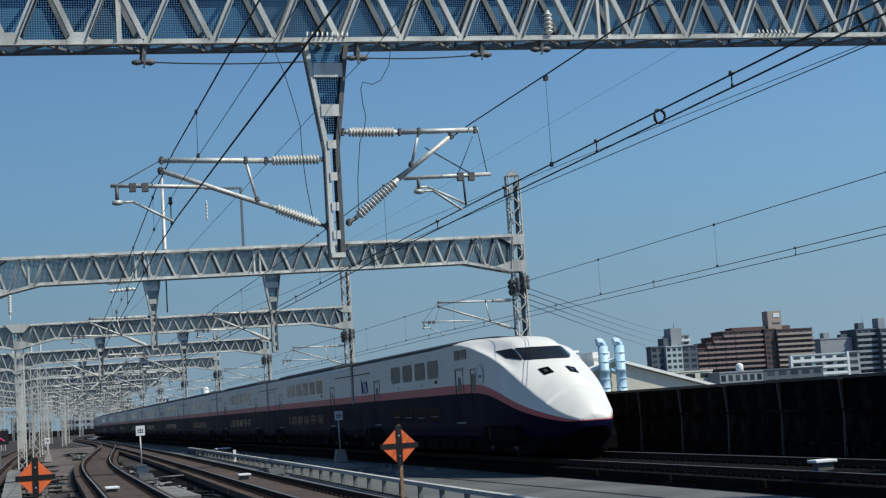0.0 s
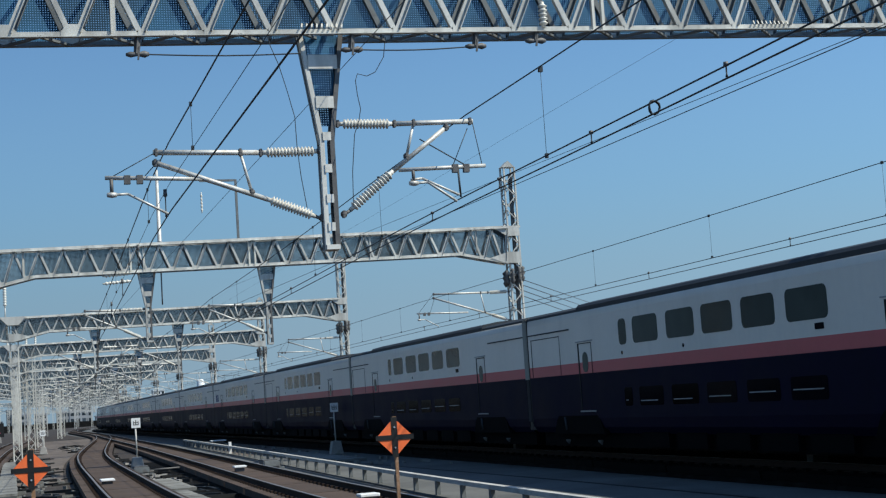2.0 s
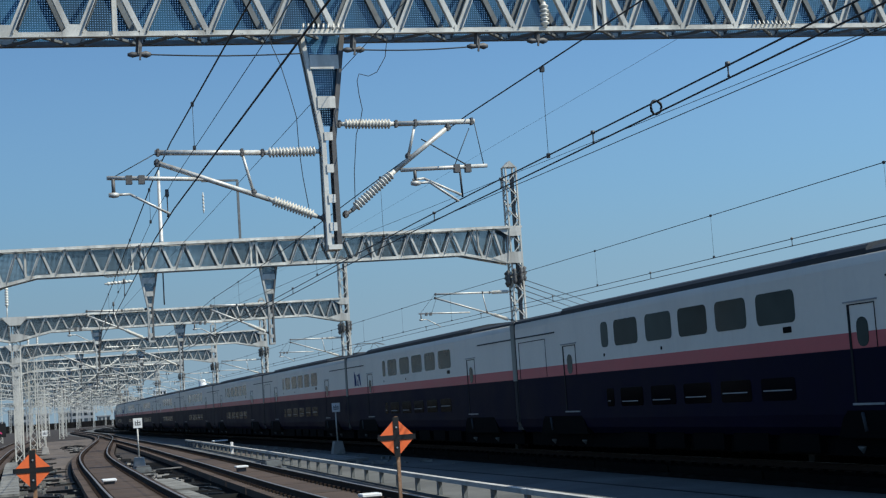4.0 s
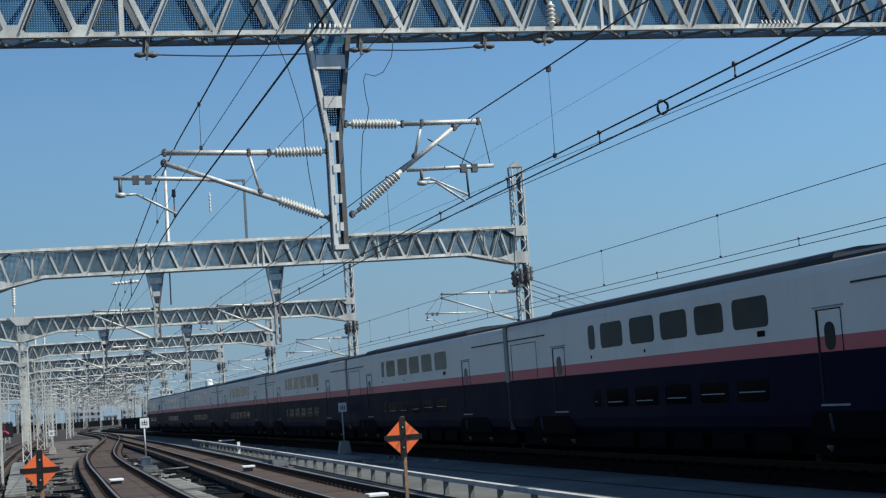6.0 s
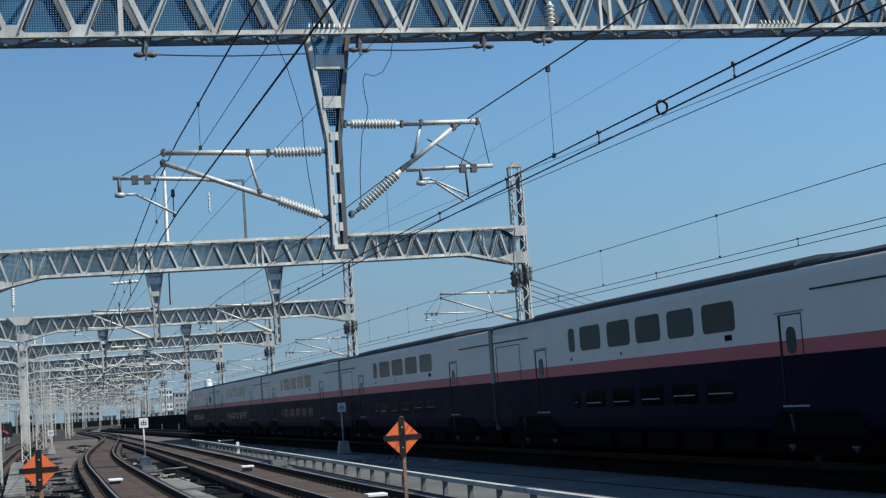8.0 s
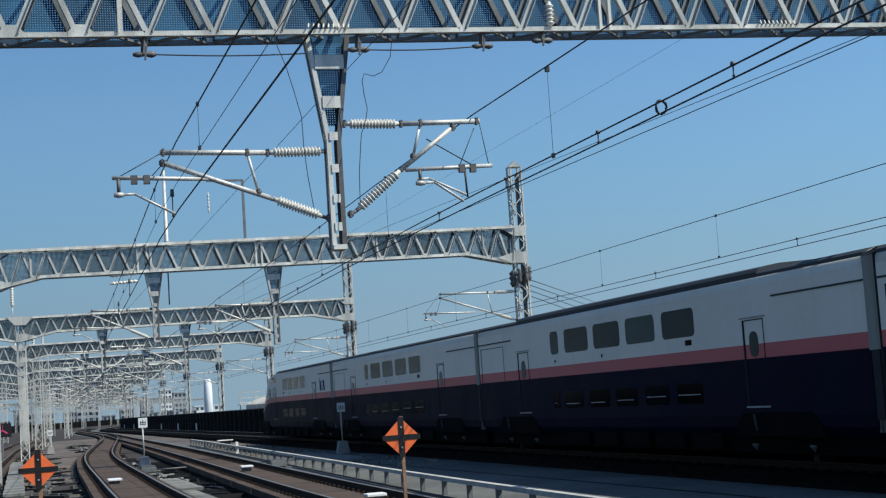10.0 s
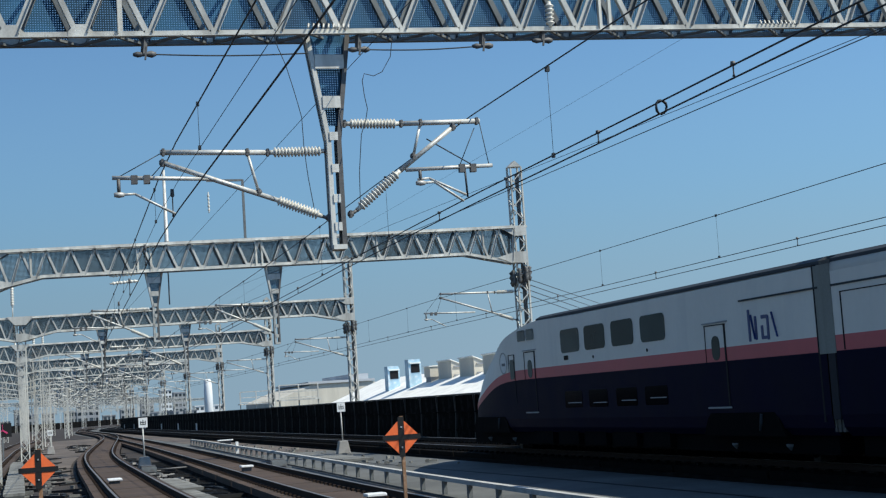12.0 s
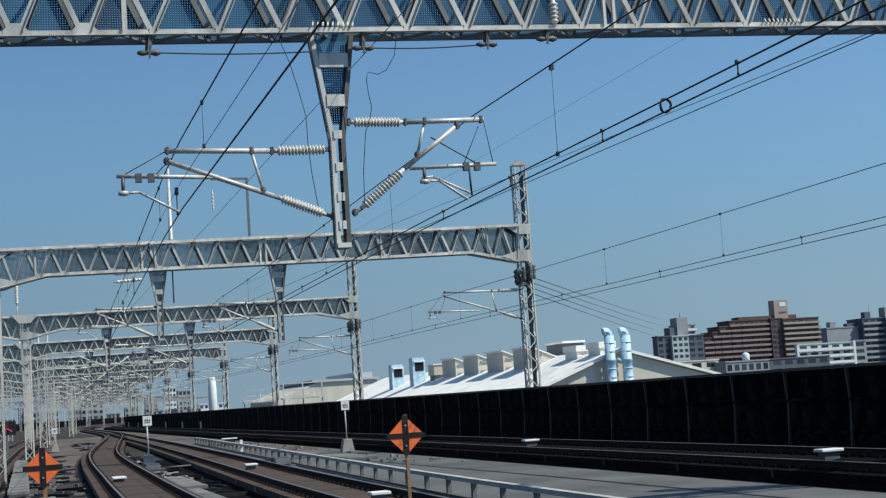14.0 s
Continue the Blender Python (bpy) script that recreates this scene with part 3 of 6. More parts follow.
def hanger(t, x, z0, z1, wide, narrow, leg_tone=GALV):
    """The tapering drop post under a truss: two legs tied by batten plates, with netting between them."""
    zk = z0 + (z1 - z0) * 0.5
    leg = part("drop_post", made(box, x - narrow / 2 - 0.03, x + narrow / 2 + 0.03, -0.17, 0.17, z0 - 0.02, z0 + 0.06), GALV, t)
    for y in (-0.12, 0.12):
        for e in (-0.5, 0.5):
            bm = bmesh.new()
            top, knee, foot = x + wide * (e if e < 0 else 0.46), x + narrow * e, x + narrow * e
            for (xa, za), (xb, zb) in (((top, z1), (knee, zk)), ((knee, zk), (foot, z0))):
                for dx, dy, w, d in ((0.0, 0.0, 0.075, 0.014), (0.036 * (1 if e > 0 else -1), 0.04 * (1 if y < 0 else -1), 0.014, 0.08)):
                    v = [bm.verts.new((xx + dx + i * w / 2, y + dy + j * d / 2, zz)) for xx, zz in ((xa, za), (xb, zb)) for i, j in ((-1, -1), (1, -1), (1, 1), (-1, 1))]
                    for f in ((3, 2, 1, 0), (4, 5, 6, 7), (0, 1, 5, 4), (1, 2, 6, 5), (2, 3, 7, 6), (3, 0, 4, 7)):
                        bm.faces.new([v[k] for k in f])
            # Front left leg pale, right legs darkest, rear left in the given material.
            part("leg", bm, GALV if e < 0 and y < 0 else FITTING if e > 0 else leg_tone, leg)
    for i, share in enumerate((0.13, 0.32, 0.48, 0.63, 0.77, 0.90)):
        z = z1 - (z1 - z0) * share
        h = 0.12 if i == 0 else 0.10 if i == 1 else 0.07
        w = narrow + (wide - narrow) * max(0, (z - zk) / (z1 - zk)) * 0.92
        part("batten", made(box, x - w / 2 + 0.02, x + w / 2 - 0.03, -0.145, -0.13, z - h, z + h), GALV, leg)
    z = z1 - 1.55
    part("net", made(prism, ((x - wide * 0.46, z1), (x - narrow * 0.6, z), (x + narrow * 0.6, z), (x + wide * 0.40, z1)), -0.02, -0.012), NET, leg)


def splice(t, xs, z0, z1, rise=0.015):
    """Upright members where two lengths of truss meet."""
    for x in xs:
        part("upright", made(angle_bar, (x, -0.31, z0 + rise * (x - 5.3)), (x, -0.31, z1 + rise * (x - 5.3)), 0.08), GALV, t)


def insulator(name, p, q, r, sheds, parent):
    rows = [(0, r * 0.45), (0.06, r * 0.45)]
    for i in range(sheds):
        a = 0.08 + 0.84 * i / sheds
        w = 0.84 / sheds
        rows += [(a, r * 0.5), (a + w * 0.35, r), (a + w * 0.55, r), (a + w * 0.9, r * 0.55)]
    rows += [(0.94, r * 0.45), (1, r * 0.45)]
    return part(name, made(lathe, p, q, rows, 14), PORCELAIN, parent, "ribbed cream porcelain insulator")


def bracket(at, flip, reach, z_top, z_low, z_wire, detail, label):
    """A hinged support arm with insulators, brace, registration bar and steady arm. It reaches out along -x (+x if flipped)."""
    b = thing("support_arm", label, "catenary arm", "overhead line arms", at=at)
    s = 1 if flip else -1

    def P(x, z, y=0.0):
        return (s * x, y, z)
    n = 14 if detail else 5
    insulator("insulator", P(0.05, z_top), P(1.0, z_top - 0.01), 0.085, n, b)
    part("top_tube", made(tube, P(1.0, z_top - 0.01), P(reach, z_top + 0.02), 0.045, 10), TUBE, b)
    low_end = (reach - 0.03, z_top - 0.15) if not flip else (reach * 0.80, z_top - 0.08)
    mid = (0.95, z_low + (low_end[1] - z_low) * 0.95 / low_end[0])
    insulator("insulator", P(0.16, z_low + (mid[1] - z_low) * 0.09), P(*mid), 0.085, n, b)
    part("pivot", made(tube, P(0.02, z_low - 0.02), P(0.18, z_low + (mid[1] - z_low) * 0.10), 0.03, 8), FITTING, b)
    part("brace_tube", made(tube, P(*mid), P(*low_end), 0.042, 10), TUBE, b)
    bm = bmesh.new()
    strut_x = 1.28
    zs = mid[1] + (low_end[1] - mid[1]) * (strut_x - mid[0]) / (low_end[0] - mid[0])
    tube(bm, P(strut_x + 0.08, z_top), P(strut_x - 0.08, zs), 0.025)
    part("strut", bm, TUBE, b)
    for x, z in ((0.03, z_top), (1.02, z_top - 0.01), (reach - 0.05, z_top + 0.02), (strut_x + 0.08, z_top), (0.05, z_low), low_end, (strut_x - 0.08, zs)):
        bm = made(lathe, P(x - 0.05, z), P(x + 0.05, z), ((0, 0.035), (0.3, 0.056), (0.7, 0.056), (1, 0.035)), 8)
        box(bm, s * x - 0.02, s * x + 0.02, -0.05, 0.05, z - 0.06, z + 0.06)
        part("clamp", bm, FITTING, b)
    # registration bar and steady arm
    r0, r1 = (2.0, reach + 0.78) if not flip else (1.05, 2.6)
    zr = z_wire + 0.62
    part("registration_bar", made(tube, P(r0, zr - 0.03), P(r1, zr + 0.02), 0.035), TUBE, b)
    stays = [(P(r1 - 0.05, zr), P(reach, z_top), 0.008), (P(r1 - 0.6, zr), P(reach - 0.1, z_top - 0.1), 0.008)]
    if flip:
        stays += [(P(1.45, zr + 0.5), P(2.3, zr), 0.012), (P(2.1, zr), P(2.12, z_wire + 0.1), 0.02)]
    for p, q, r in stays:
        part("stay_wire", made(tube, p, q, r, 5), WIRE, b)
    a0, a1 = (r1 - 0.1, reach - 0.20) if not flip else (1.3, 2.05)
    bm = bmesh.new()
    pipe(bm, (P(a0, z_wire + 0.36), P(a0 - 0.25 * (1 if not flip else -1), z_wire + 0.37), P(a1, z_wire + 0.03)), 0.022)
    if flip:
        pipe(bm, (P(1.25, z_wire + 0.42), P(1.45, z_wire + 0.44), P(2.1, z_wire + 0.14)), 0.022)
    lathe(bm, P(a0 - 0.08, z_wire + 0.36), P(a0 + 0.08, z_wire + 0.36), ((0, 0.035), (0.5, 0.05), (1, 0.035)), 8)
    part("steady_arm", bm, TUBE, b)
    for x in (r1 - 0.55, r1 - 0.35):
        part("bar_clamp", made(box, s * x - 0.05, s * x + 0.05, -0.05, 0.05, zr - 0.09, zr + 0.05), FITTING, b)
    part("bar_link", made(tube, P(a0, z_wire + 0.36), P(a0, zr), 0.03, 6), FITTING, b)
    return b


def gantry(y, x0, x1, z0, z1, pitch, phase, fine, drops, post_top, left_post, label):
    t = thing("catenary_gantry", label, "gantry", "gantries over the tracks", at=Matrix.Translation((bend(y), y, 0)))
    warren(t, x0, x1 - 0.3, z0, z1, pitch, phase, fine, NET if y < 30 else NET_SLATE, 0.0185 if y < 30 else 0.015, y < 30)
    if post_top:
        lattice_post(t, x1, 0, -1.9, post_top, 0.5, 0.55)
    up, down = 0.015 * (x1 - 5.3), 0.015 * (x0 - 5.3)
    for xe, s, e in ((x1, -1, up), (x0 + 0.1, 1, down)):
        if (s > 0 and not left_post) or (s < 0 and not post_top):
            continue
        for yy in (-0.345, 0.33):
            part("gusset", made(prism, ((xe - 0.3 * s, z0 - 0.55 + e), (xe + 0.5 * s, z0 - 0.5 + e), (xe + 1.15 * s, z0 - 0.26 + e), (xe + 0.3 * s, z0 - 0.02 + e), (xe - 0.3 * s, z0 - 0.02 + e))[::-s], yy, yy + 0.014), GALV, t)
            part("gusset", made(prism, ((xe - 0.3 * s, z1 + e), (xe + 1.0 * s, z1 + e), (xe + 0.3 * s, z1 - 0.42 + e), (xe - 0.3 * s, z1 - 0.42 + e))[::s], yy, yy + 0.014), GALV, t)
    if post_top:
        part("cap_plate", made(box, x1 - 0.5, x1 + 0.35, -0.34, 0.34, z1 - 0.05 + up, z1 + 0.04 + up), GALV, t)
    for k in range(8 if post_top else 0):
        a = radians(45 * k + 20)
        part("cable_bush", made(lathe, (x1 + 0.38 * math.cos(a), 0.38 * math.sin(a), 6.5 + 0.05 * k), (x1 + 0.42 * math.cos(a), 0.42 * math.sin(a), 7.2 + 0.05 * k), ((0, 0.04), (0.25, 0.12), (0.4, 0.06), (0.6, 0.13), (0.75, 0.06), (0.9, 0.11), (1, 0.04)), 7), FITTING, t)
    # Added dark box stands for the shade inside the lattice column.
    if post_top and y > 30:
        part("cable_duct", made(box, x1 + 0.08, x1 + 0.19, -0.12, 0.12, -1.9, post_top - 0.3), FITTING, t, "dark box added inside the column for its shaded interior")
    if left_post and x0 > 0:
        bm = bmesh.new()
        prism(bm, ((x0 - 0.25, left_post), (x0 + 0.45, left_post), (x0 + 0.95, left_post + 0.55), (x0 - 0.75, left_post + 0.55)), -0.45, 0.45)
        part("column_head", bm, GALV, t)
        insulator("insulator", (x0 - 0.35, 0, left_post + 1.2), (x0 - 0.35, 0, left_post + 2.6), 0.13, 7, t)
        part("insulator_stand", made(tube, (x0 - 0.35, 0, left_post + 0.5), (x0 - 0.35, 0, left_post + 1.25), 0.04), GALV, t)
    if left_post:
        lattice_post(t, x0 + 0.1, 0, -0.5, left_post, 0.5, 0.62, slim=y > 90)
    for x, zb in drops:
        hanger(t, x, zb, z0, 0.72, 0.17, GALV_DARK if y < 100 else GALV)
    return t


G_Y = [24.0, 63.0, 99.2, 133.8, 168.4, 203, 238, 273, 308, 343, 385, 430]
g = gantry(24.0, -8.0, 22.0, 8.09, 9.30, 1.0644, 0.634, True, [(5.21, 4.46)], 12.2, 0, "wide galvanised truss gantry with netting and a drop post")
splice(g, (1.737, 10.07, 10.25, 18.4), 8.09, 9.3)
for x0 in (4.82, 13.2):
    for k in range(9):
        part("step_bolt", made(tube, (x0 + 0.085 * k, -0.42, 8.13 + 0.015 * (x0 - 5.3)), (x0 + 0.085 * k + 0.03, -0.33, 8.22 + 0.015 * (x0 - 5.3)), 0.016, 6), PORCELAIN, g)
g = gantry(63.0, -1.2, 22.0, 7.98, 9.10, 0.985, 0.015, True, [(5.65, 5.0), (10.75, 4.65)], 12.1, 9.3, "galvanised truss gantry with netting between lattice columns")
splice(g, (0.62, 4.95, 5.5, 9.95, 10.2, 15.3, 20.2), 7.98, 9.1)
part("drop_rod", made(tube, (6.25, 0, 6.55), (6.25, 0, 7.98), 0.03), GALV_DARK, g)
for i, y in enumerate(G_Y[2:]):
    gantry(y, 0.15, 22.0, 7.85, 8.85, 1.0, 0.5, False, [(5.4 + 0.3 * i, 5.0), (10.8 + 0.2 * i, 4.7)], 11.8, 8.3,
           "distant galvanised truss gantry between lattice columns")
    if i < 8:
        gantry(y, -21.0, 0.25, 7.85, 8.85, 1.0, 0.4, False, [(-5.6, 4.8), (-8.4, 4.6), (-11.0, 4.8), (-14.5, 4.7), (-18.0, 4.7)], 0, 9.0,
               "distant truss gantry over the tracks on the far half")



def far_gantry(y):
    """A gantry far along the curve, over both halves of the viaduct: columns, truss, net and drop posts."""
    t = thing("catenary_gantry", "hazy far truss gantry across all the tracks", "gantry", "gantries over the tracks", at=Matrix.Translation((bend(y), y, 0)))
    bm = bmesh.new()
    for z in (7.85, 8.85):
        for d in (-0.3, 0.3):
            bar(bm, (-21, d, z), (22, d, z), 0.12, 0.14)
    for i in range(43):
        for e in (-0.5, 0.5):
            bar(bm, (-20.5 + i, -0.3, 7.85), (-20.5 + i + e, -0.3, 8.85), 0.1, 0.1)
    part("truss", bm, GALV, t)
    part("net", made(box, -21, 22, 0.2, 0.21, 7.9, 8.8), NET_SLATE, t)
    for x in (-21, 0.25, 22):
        bm = bmesh.new()
        for dx in (-0.25, 0.25):
            bar(bm, (x + dx, 0, -1.0), (x + dx, 0, 9.3), 0.13, 0.13)
        for k in range(14):
            s = 0.25 if k % 2 else -0.25
            bar(bm, (x - s, 0, -0.9 + 0.7 * k), (x + s, 0, -0.2 + 0.7 * k), 0.08, 0.08)
        part("column", bm, GALV, t)
    bm = bmesh.new()
    for x in (-18, -14.5, -11, -8.4, -5.6, 6.5, 11.5):
        bar(bm, (x - 0.2, 0, 7.8), (x, 0, 4.8), 0.14, 0.14)
        bar(bm, (x + 0.2, 0, 7.8), (x, 0, 4.8), 0.14, 0.14)
        for e in (-1, 1):
            bar(bm, (x, 0, 6.4), (x + 2.5 * e, 0, 6.4), 0.09, 0.09)
            bar(bm, (x, 0, 5.2), (x + 2.4 * e, 0, 6.3), 0.09, 0.09)
            bar(bm, (x + 2.2 * e, 0, 5.7), (x + 3.3 * e, 0, 5.75), 0.07, 0.07)
    tagged(part("hanger", bm, GALV, t), kind="stuff")


for y in (472, 508, 545, 584, 625, 668):
    far_gantry(float(y))

bracket(Matrix.Translation((5.12, 24, 0)), False, 2.78, 6.12, 4.99, 5.1, True, "grey tubular support arm with cream insulators on the drop post")
bracket(Matrix.Translation((5.40, 24, 0)), True, 2.42, 6.58, 5.04, 5.18, True, "raised tubular support arm with cream insulators on the drop post")
for i, y in enumerate(G_Y[1:]):
    d = i < 2
    off = bend(y)
    for x, reach in ((5.5 + 0.3 * max(0, i - 1), 2.5), (10.65 + 0.2 * max(0, i - 1), 2.5)):
        bracket(Matrix.Translation((x + off, y, 0)), False, reach, 6.4, 5.15, 5.1, d, "grey tubular support arm on a drop post")
    bracket(Matrix.Translation((21.72 + off, y, 0)), False, 3.6, 6.45, 5.15, 5.0, d, "long tubular support arm on a lattice column")
    if i > 0:
        bracket(Matrix.Translation((5.8 + 0.3 * max(0, i - 1) + off, y, 0)), True, 2.4, 6.6, 5.2, 5.1, False, "grey tubular support arm on a drop post")
    if i > 1 and i < 9:
        bracket(Matrix.Translation((-10.9 + off, y, 0)), False, 2.5, 6.3, 5.1, 5.0, False, "grey tubular support arm on a drop post")
        bracket(Matrix.Translation((-5.4 + off, y, 0)), True, 2.5, 6.5, 5.1, 5.0, False, "grey tubular support arm on a drop post")
        bracket(Matrix.Translation((-5.6 + off, y, 0)), False, 2.5, 6.3, 5.1, 5.0, False, "grey tubular support arm on a drop post")
        bracket(Matrix.Translation((-14.4 + off, y, 0)), True, 2.5, 6.5, 5.1, 5.0, False, "grey tubular support arm on a drop post")
        bracket(Matrix.Translation((-8.3 + off, y, 0)), False, 2.3, 6.4, 5.0, 5.0, False, "grey tubular support arm on a drop post")
        bracket(Matrix.Translation((11.1 + off, y, 0)), True, 2.5, 6.5, 5.1, 5.0, False, "grey tubular support arm on a drop post")


def wire(name, label, points, r):
    """A hanging wire: round tube through the points."""
    cu = bpy.data.curves.new(name, "CURVE")
    cu.dimensions, cu.bevel_depth, cu.bevel_resolution = "3D", r, 1
    sp = cu.splines.new("POLY")
    sp.points.add(len(points) - 1)
    for p, co in zip(sp.points, points):
        p.co = (*co, 1)
    cu.materials.append(WIRE)
    return tagged(new(name, cu), label, "wire", "overhead wires")


def sagging(x, ys, z, sag, n=10):
    """Points of a wire that is held at each y of ys and sags between them. x: a function of y."""
    out = []
    for a, b in zip(ys, ys[1:]):
        out += [(x(a + (b - a) * i / n) + bend(a + (b - a) * i / n), a + (b - a) * i / n, z - sag * 4 * (i / n) * (1 - i / n)) for i in range(n)]
    return out + [(x(ys[-1]) + bend(ys[-1]), ys[-1], z)]


def catenary(x, ys, z_con, z_aux, z_main, sag, first, r=0.011, clips_only=0):
    """Messenger, auxiliary and contact wire of one track, with their droppers."""
    wire("messenger_wire", "dark messenger wire of the overhead line", sagging(x, ys, z_main, sag), r)
    if z_aux:
        wire("auxiliary_wire", "dark auxiliary wire above the contact wire", sagging(x, ys, z_aux, 0.03), r if z_aux - z_con < 0.3 else 0.005)
    wire("contact_wire", "dark contact wire over the track", sagging(x, ys, z_con, 0.02), r)
    y = ys[0] + first
    k = 0
    while y < min(ys[-1], 170):
        xx = x(y) + bend(y)
        d = thing("dropper", "thin dropper with clamps between the wires", "wire dropper", "droppers", at=Matrix.Translation((xx, y, 0)))
        if z_aux and (k % 2 or k < clips_only):
            part("clip", made(lathe, (0, 0, z_con), (0, 0, z_aux + 0.02), ((0, 0.02), (0.2, 0.01), (0.7, 0.01), (0.75, 0.035), (1, 0.03)), 6), FITTING, d)
        else:
            a, b = [(p, q) for p, q in zip(ys, ys[1:]) if p <= y <= q][0]
            u = (y - a) / (b - a)
            zt = z_main - sag * 4 * u * (1 - u)
            bm = made(tube, (0, 0, z_aux or z_con), (0, 0, zt), 0.004, 4)
            box(bm, -0.02, 0.02, -0.03, 0.03, (z_aux or z_con) - 0.03, (z_aux or z_con) + 0.03)
            box(bm, -0.02, 0.02, -0.03, 0.03, zt - 0.03, zt + 0.03)
            part("strand", bm, WIRE, d)
        y += 4.0
        k += 1


LINE_Y = [-15.0] + G_Y
catenary(lambda y: 2.6 if y < 26 else float(np.interp(y, [26, 63, 170, 430], [2.6, 3.6, 9.0, 12.5])), LINE_Y, 5.2, 5.65, 6.3, 0.05, 35.9, 0.012)
catenary(lambda y: 7.72 if y < 30 else float(np.interp(y, [30, 63, 170, 430], [7.72, 8.3, 10.5, 13.5])), LINE_Y, 5.2, 5.35, 6.72, 0.1, 29.5, 0.011, 3)
d = thing("dropper", "thin dropper with clamps between the wires", "wire dropper", "droppers", at=Matrix.Translation((7.72, 20.26, 0)))
bm = made(tube, (0, 0, 5.34), (0, 0, 6.64), 0.004, 4)
box(bm, -0.02, 0.02, -0.03, 0.03, 5.30, 5.37)
box(bm, -0.03, 0.03, -0.03, 0.03, 6.60, 6.68)
part("strand", bm, WIRE, d)
catenary(lambda y: 17.5, LINE_Y, 4.86, 5.03, 6.14, 0.04, 41.5, 0.0098)
catenary(lambda y: -2.0, LINE_Y[3:], 5.0, 0, 6.2, 0.3, 5)
for x, z, nm in ((21.9, 13.4, "earth_wire"), (5.62, 7.6, "feeder_wire")):
    wire(nm, "thin dark line running along the tracks", sagging(lambda y: x, LINE_Y, z, 0.02), 0.006 if z == 7.6 else 0.005)
for z, climb, r in ((5.22, 0.0167, 0.006), (5.25, 0.033, 0.004)):
    wire("overlap_wire", "thin dark wire of the next section climbing towards its anchor", [(8.35, y, z + climb * (y - 12.8)) for y in range(4, 64, 6)], r)
for k in range(4):
    a, b = Vector((22.0, 63.2, 7.15 - 0.25 * k)), Vector((321.0, 688.0, 33.0 - 3.2 * k))
    wire("power_line", "thin power line leading away to the town", [tuple(a.lerp(b, i / 12) - Vector((0, 0, 1.2 * 4 * (i / 12) * (1 - i / 12)))) for i in range(13)], 0.02)


# ---- the train ----
HALF = 1.70
SIDE = ((1.52, 0.62), (1.66, 0.80), (HALF, 1.05), (HALF, 2.29), (HALF, 2.60), (HALF, 3.86), (1.69, 4.00), (1.64, 4.09), (1.40, 4.19), (0.75, 4.28), (0.0, 4.32))


def shell(bm, rings, belts):
    """Skins rings of half sections (x, y, z), from the sill up to the crown, on both sides; belts: the first face rows of pink and white."""
    verts = []
    for ring in rings:
        left = [bm.verts.new((-x, y, z)) for x, y, z in ring]
        right = [left[-1]] + [bm.verts.new((x, y, z)) for x, y, z in ring[-2::-1]]
        verts.append((left + right[1:]))
    n = len(verts[0])
    for a, b in zip(verts, verts[1:]):
        for i in range(n - 1):
            row = i if i < n // 2 else n - 2 - i
            f = bm.faces.new((a[i], a[i + 1], b[i + 1], b[i]))
            f.material_index = 2 if row < belts[0] else 1 if row < belts[1] else 0
            f.smooth = row >= belts[1] + 1
        bm.faces.new((a[0], b[0], b[-1], a[-1])).material_index = 2
    return verts


def plate(bm, side, y0, y1, z0, z1, r, depth=0.008, x=HALF, slant=0.0):
    """A flat plate with rounded corners on a car's side."""
    pts = []
    for cy, cz, a0 in ((y1 - r, z1 - r, 0), (y0 + r, z1 - r, 90), (y0 + r, z0 + r, 180), (y1 - r, z0 + r, 270)):
        for k in range(4):
            a = radians(a0 + 30 * k)
            pts.append((cy + r * math.cos(a) + slant * (cz - z0), cz + r * math.sin(a)))
    a = [bm.verts.new((side * x, y, z)) for y, z in pts]
    b = [bm.verts.new((side * (x + depth), y, z)) for y, z in pts]
    bm.faces.new(b)
    n = len(pts)
    for i in range(n):
        bm.faces.new((a[i], a[(i + 1) % n], b[(i + 1) % n], b[i]))


def frame_plate(bm, side, y0, y1, z0, z1, w, depth=0.012, bottom=True):
    """A thin raised seam round a door or hatch; the y1 edge is widened to paint the recess's shade."""
    for a, b, c, d in ((y1 - w, y1, z0, z1), (y0, y0 + 0.018, z0 + (1.0 if bottom else 0.0), z1), (y0, y1, z1 - 0.022, z1)):
        x0, x1 = sorted((side * (HALF - 0.01), side * (HALF + depth)))
        box(bm, x0, x1, a, b, c, d)


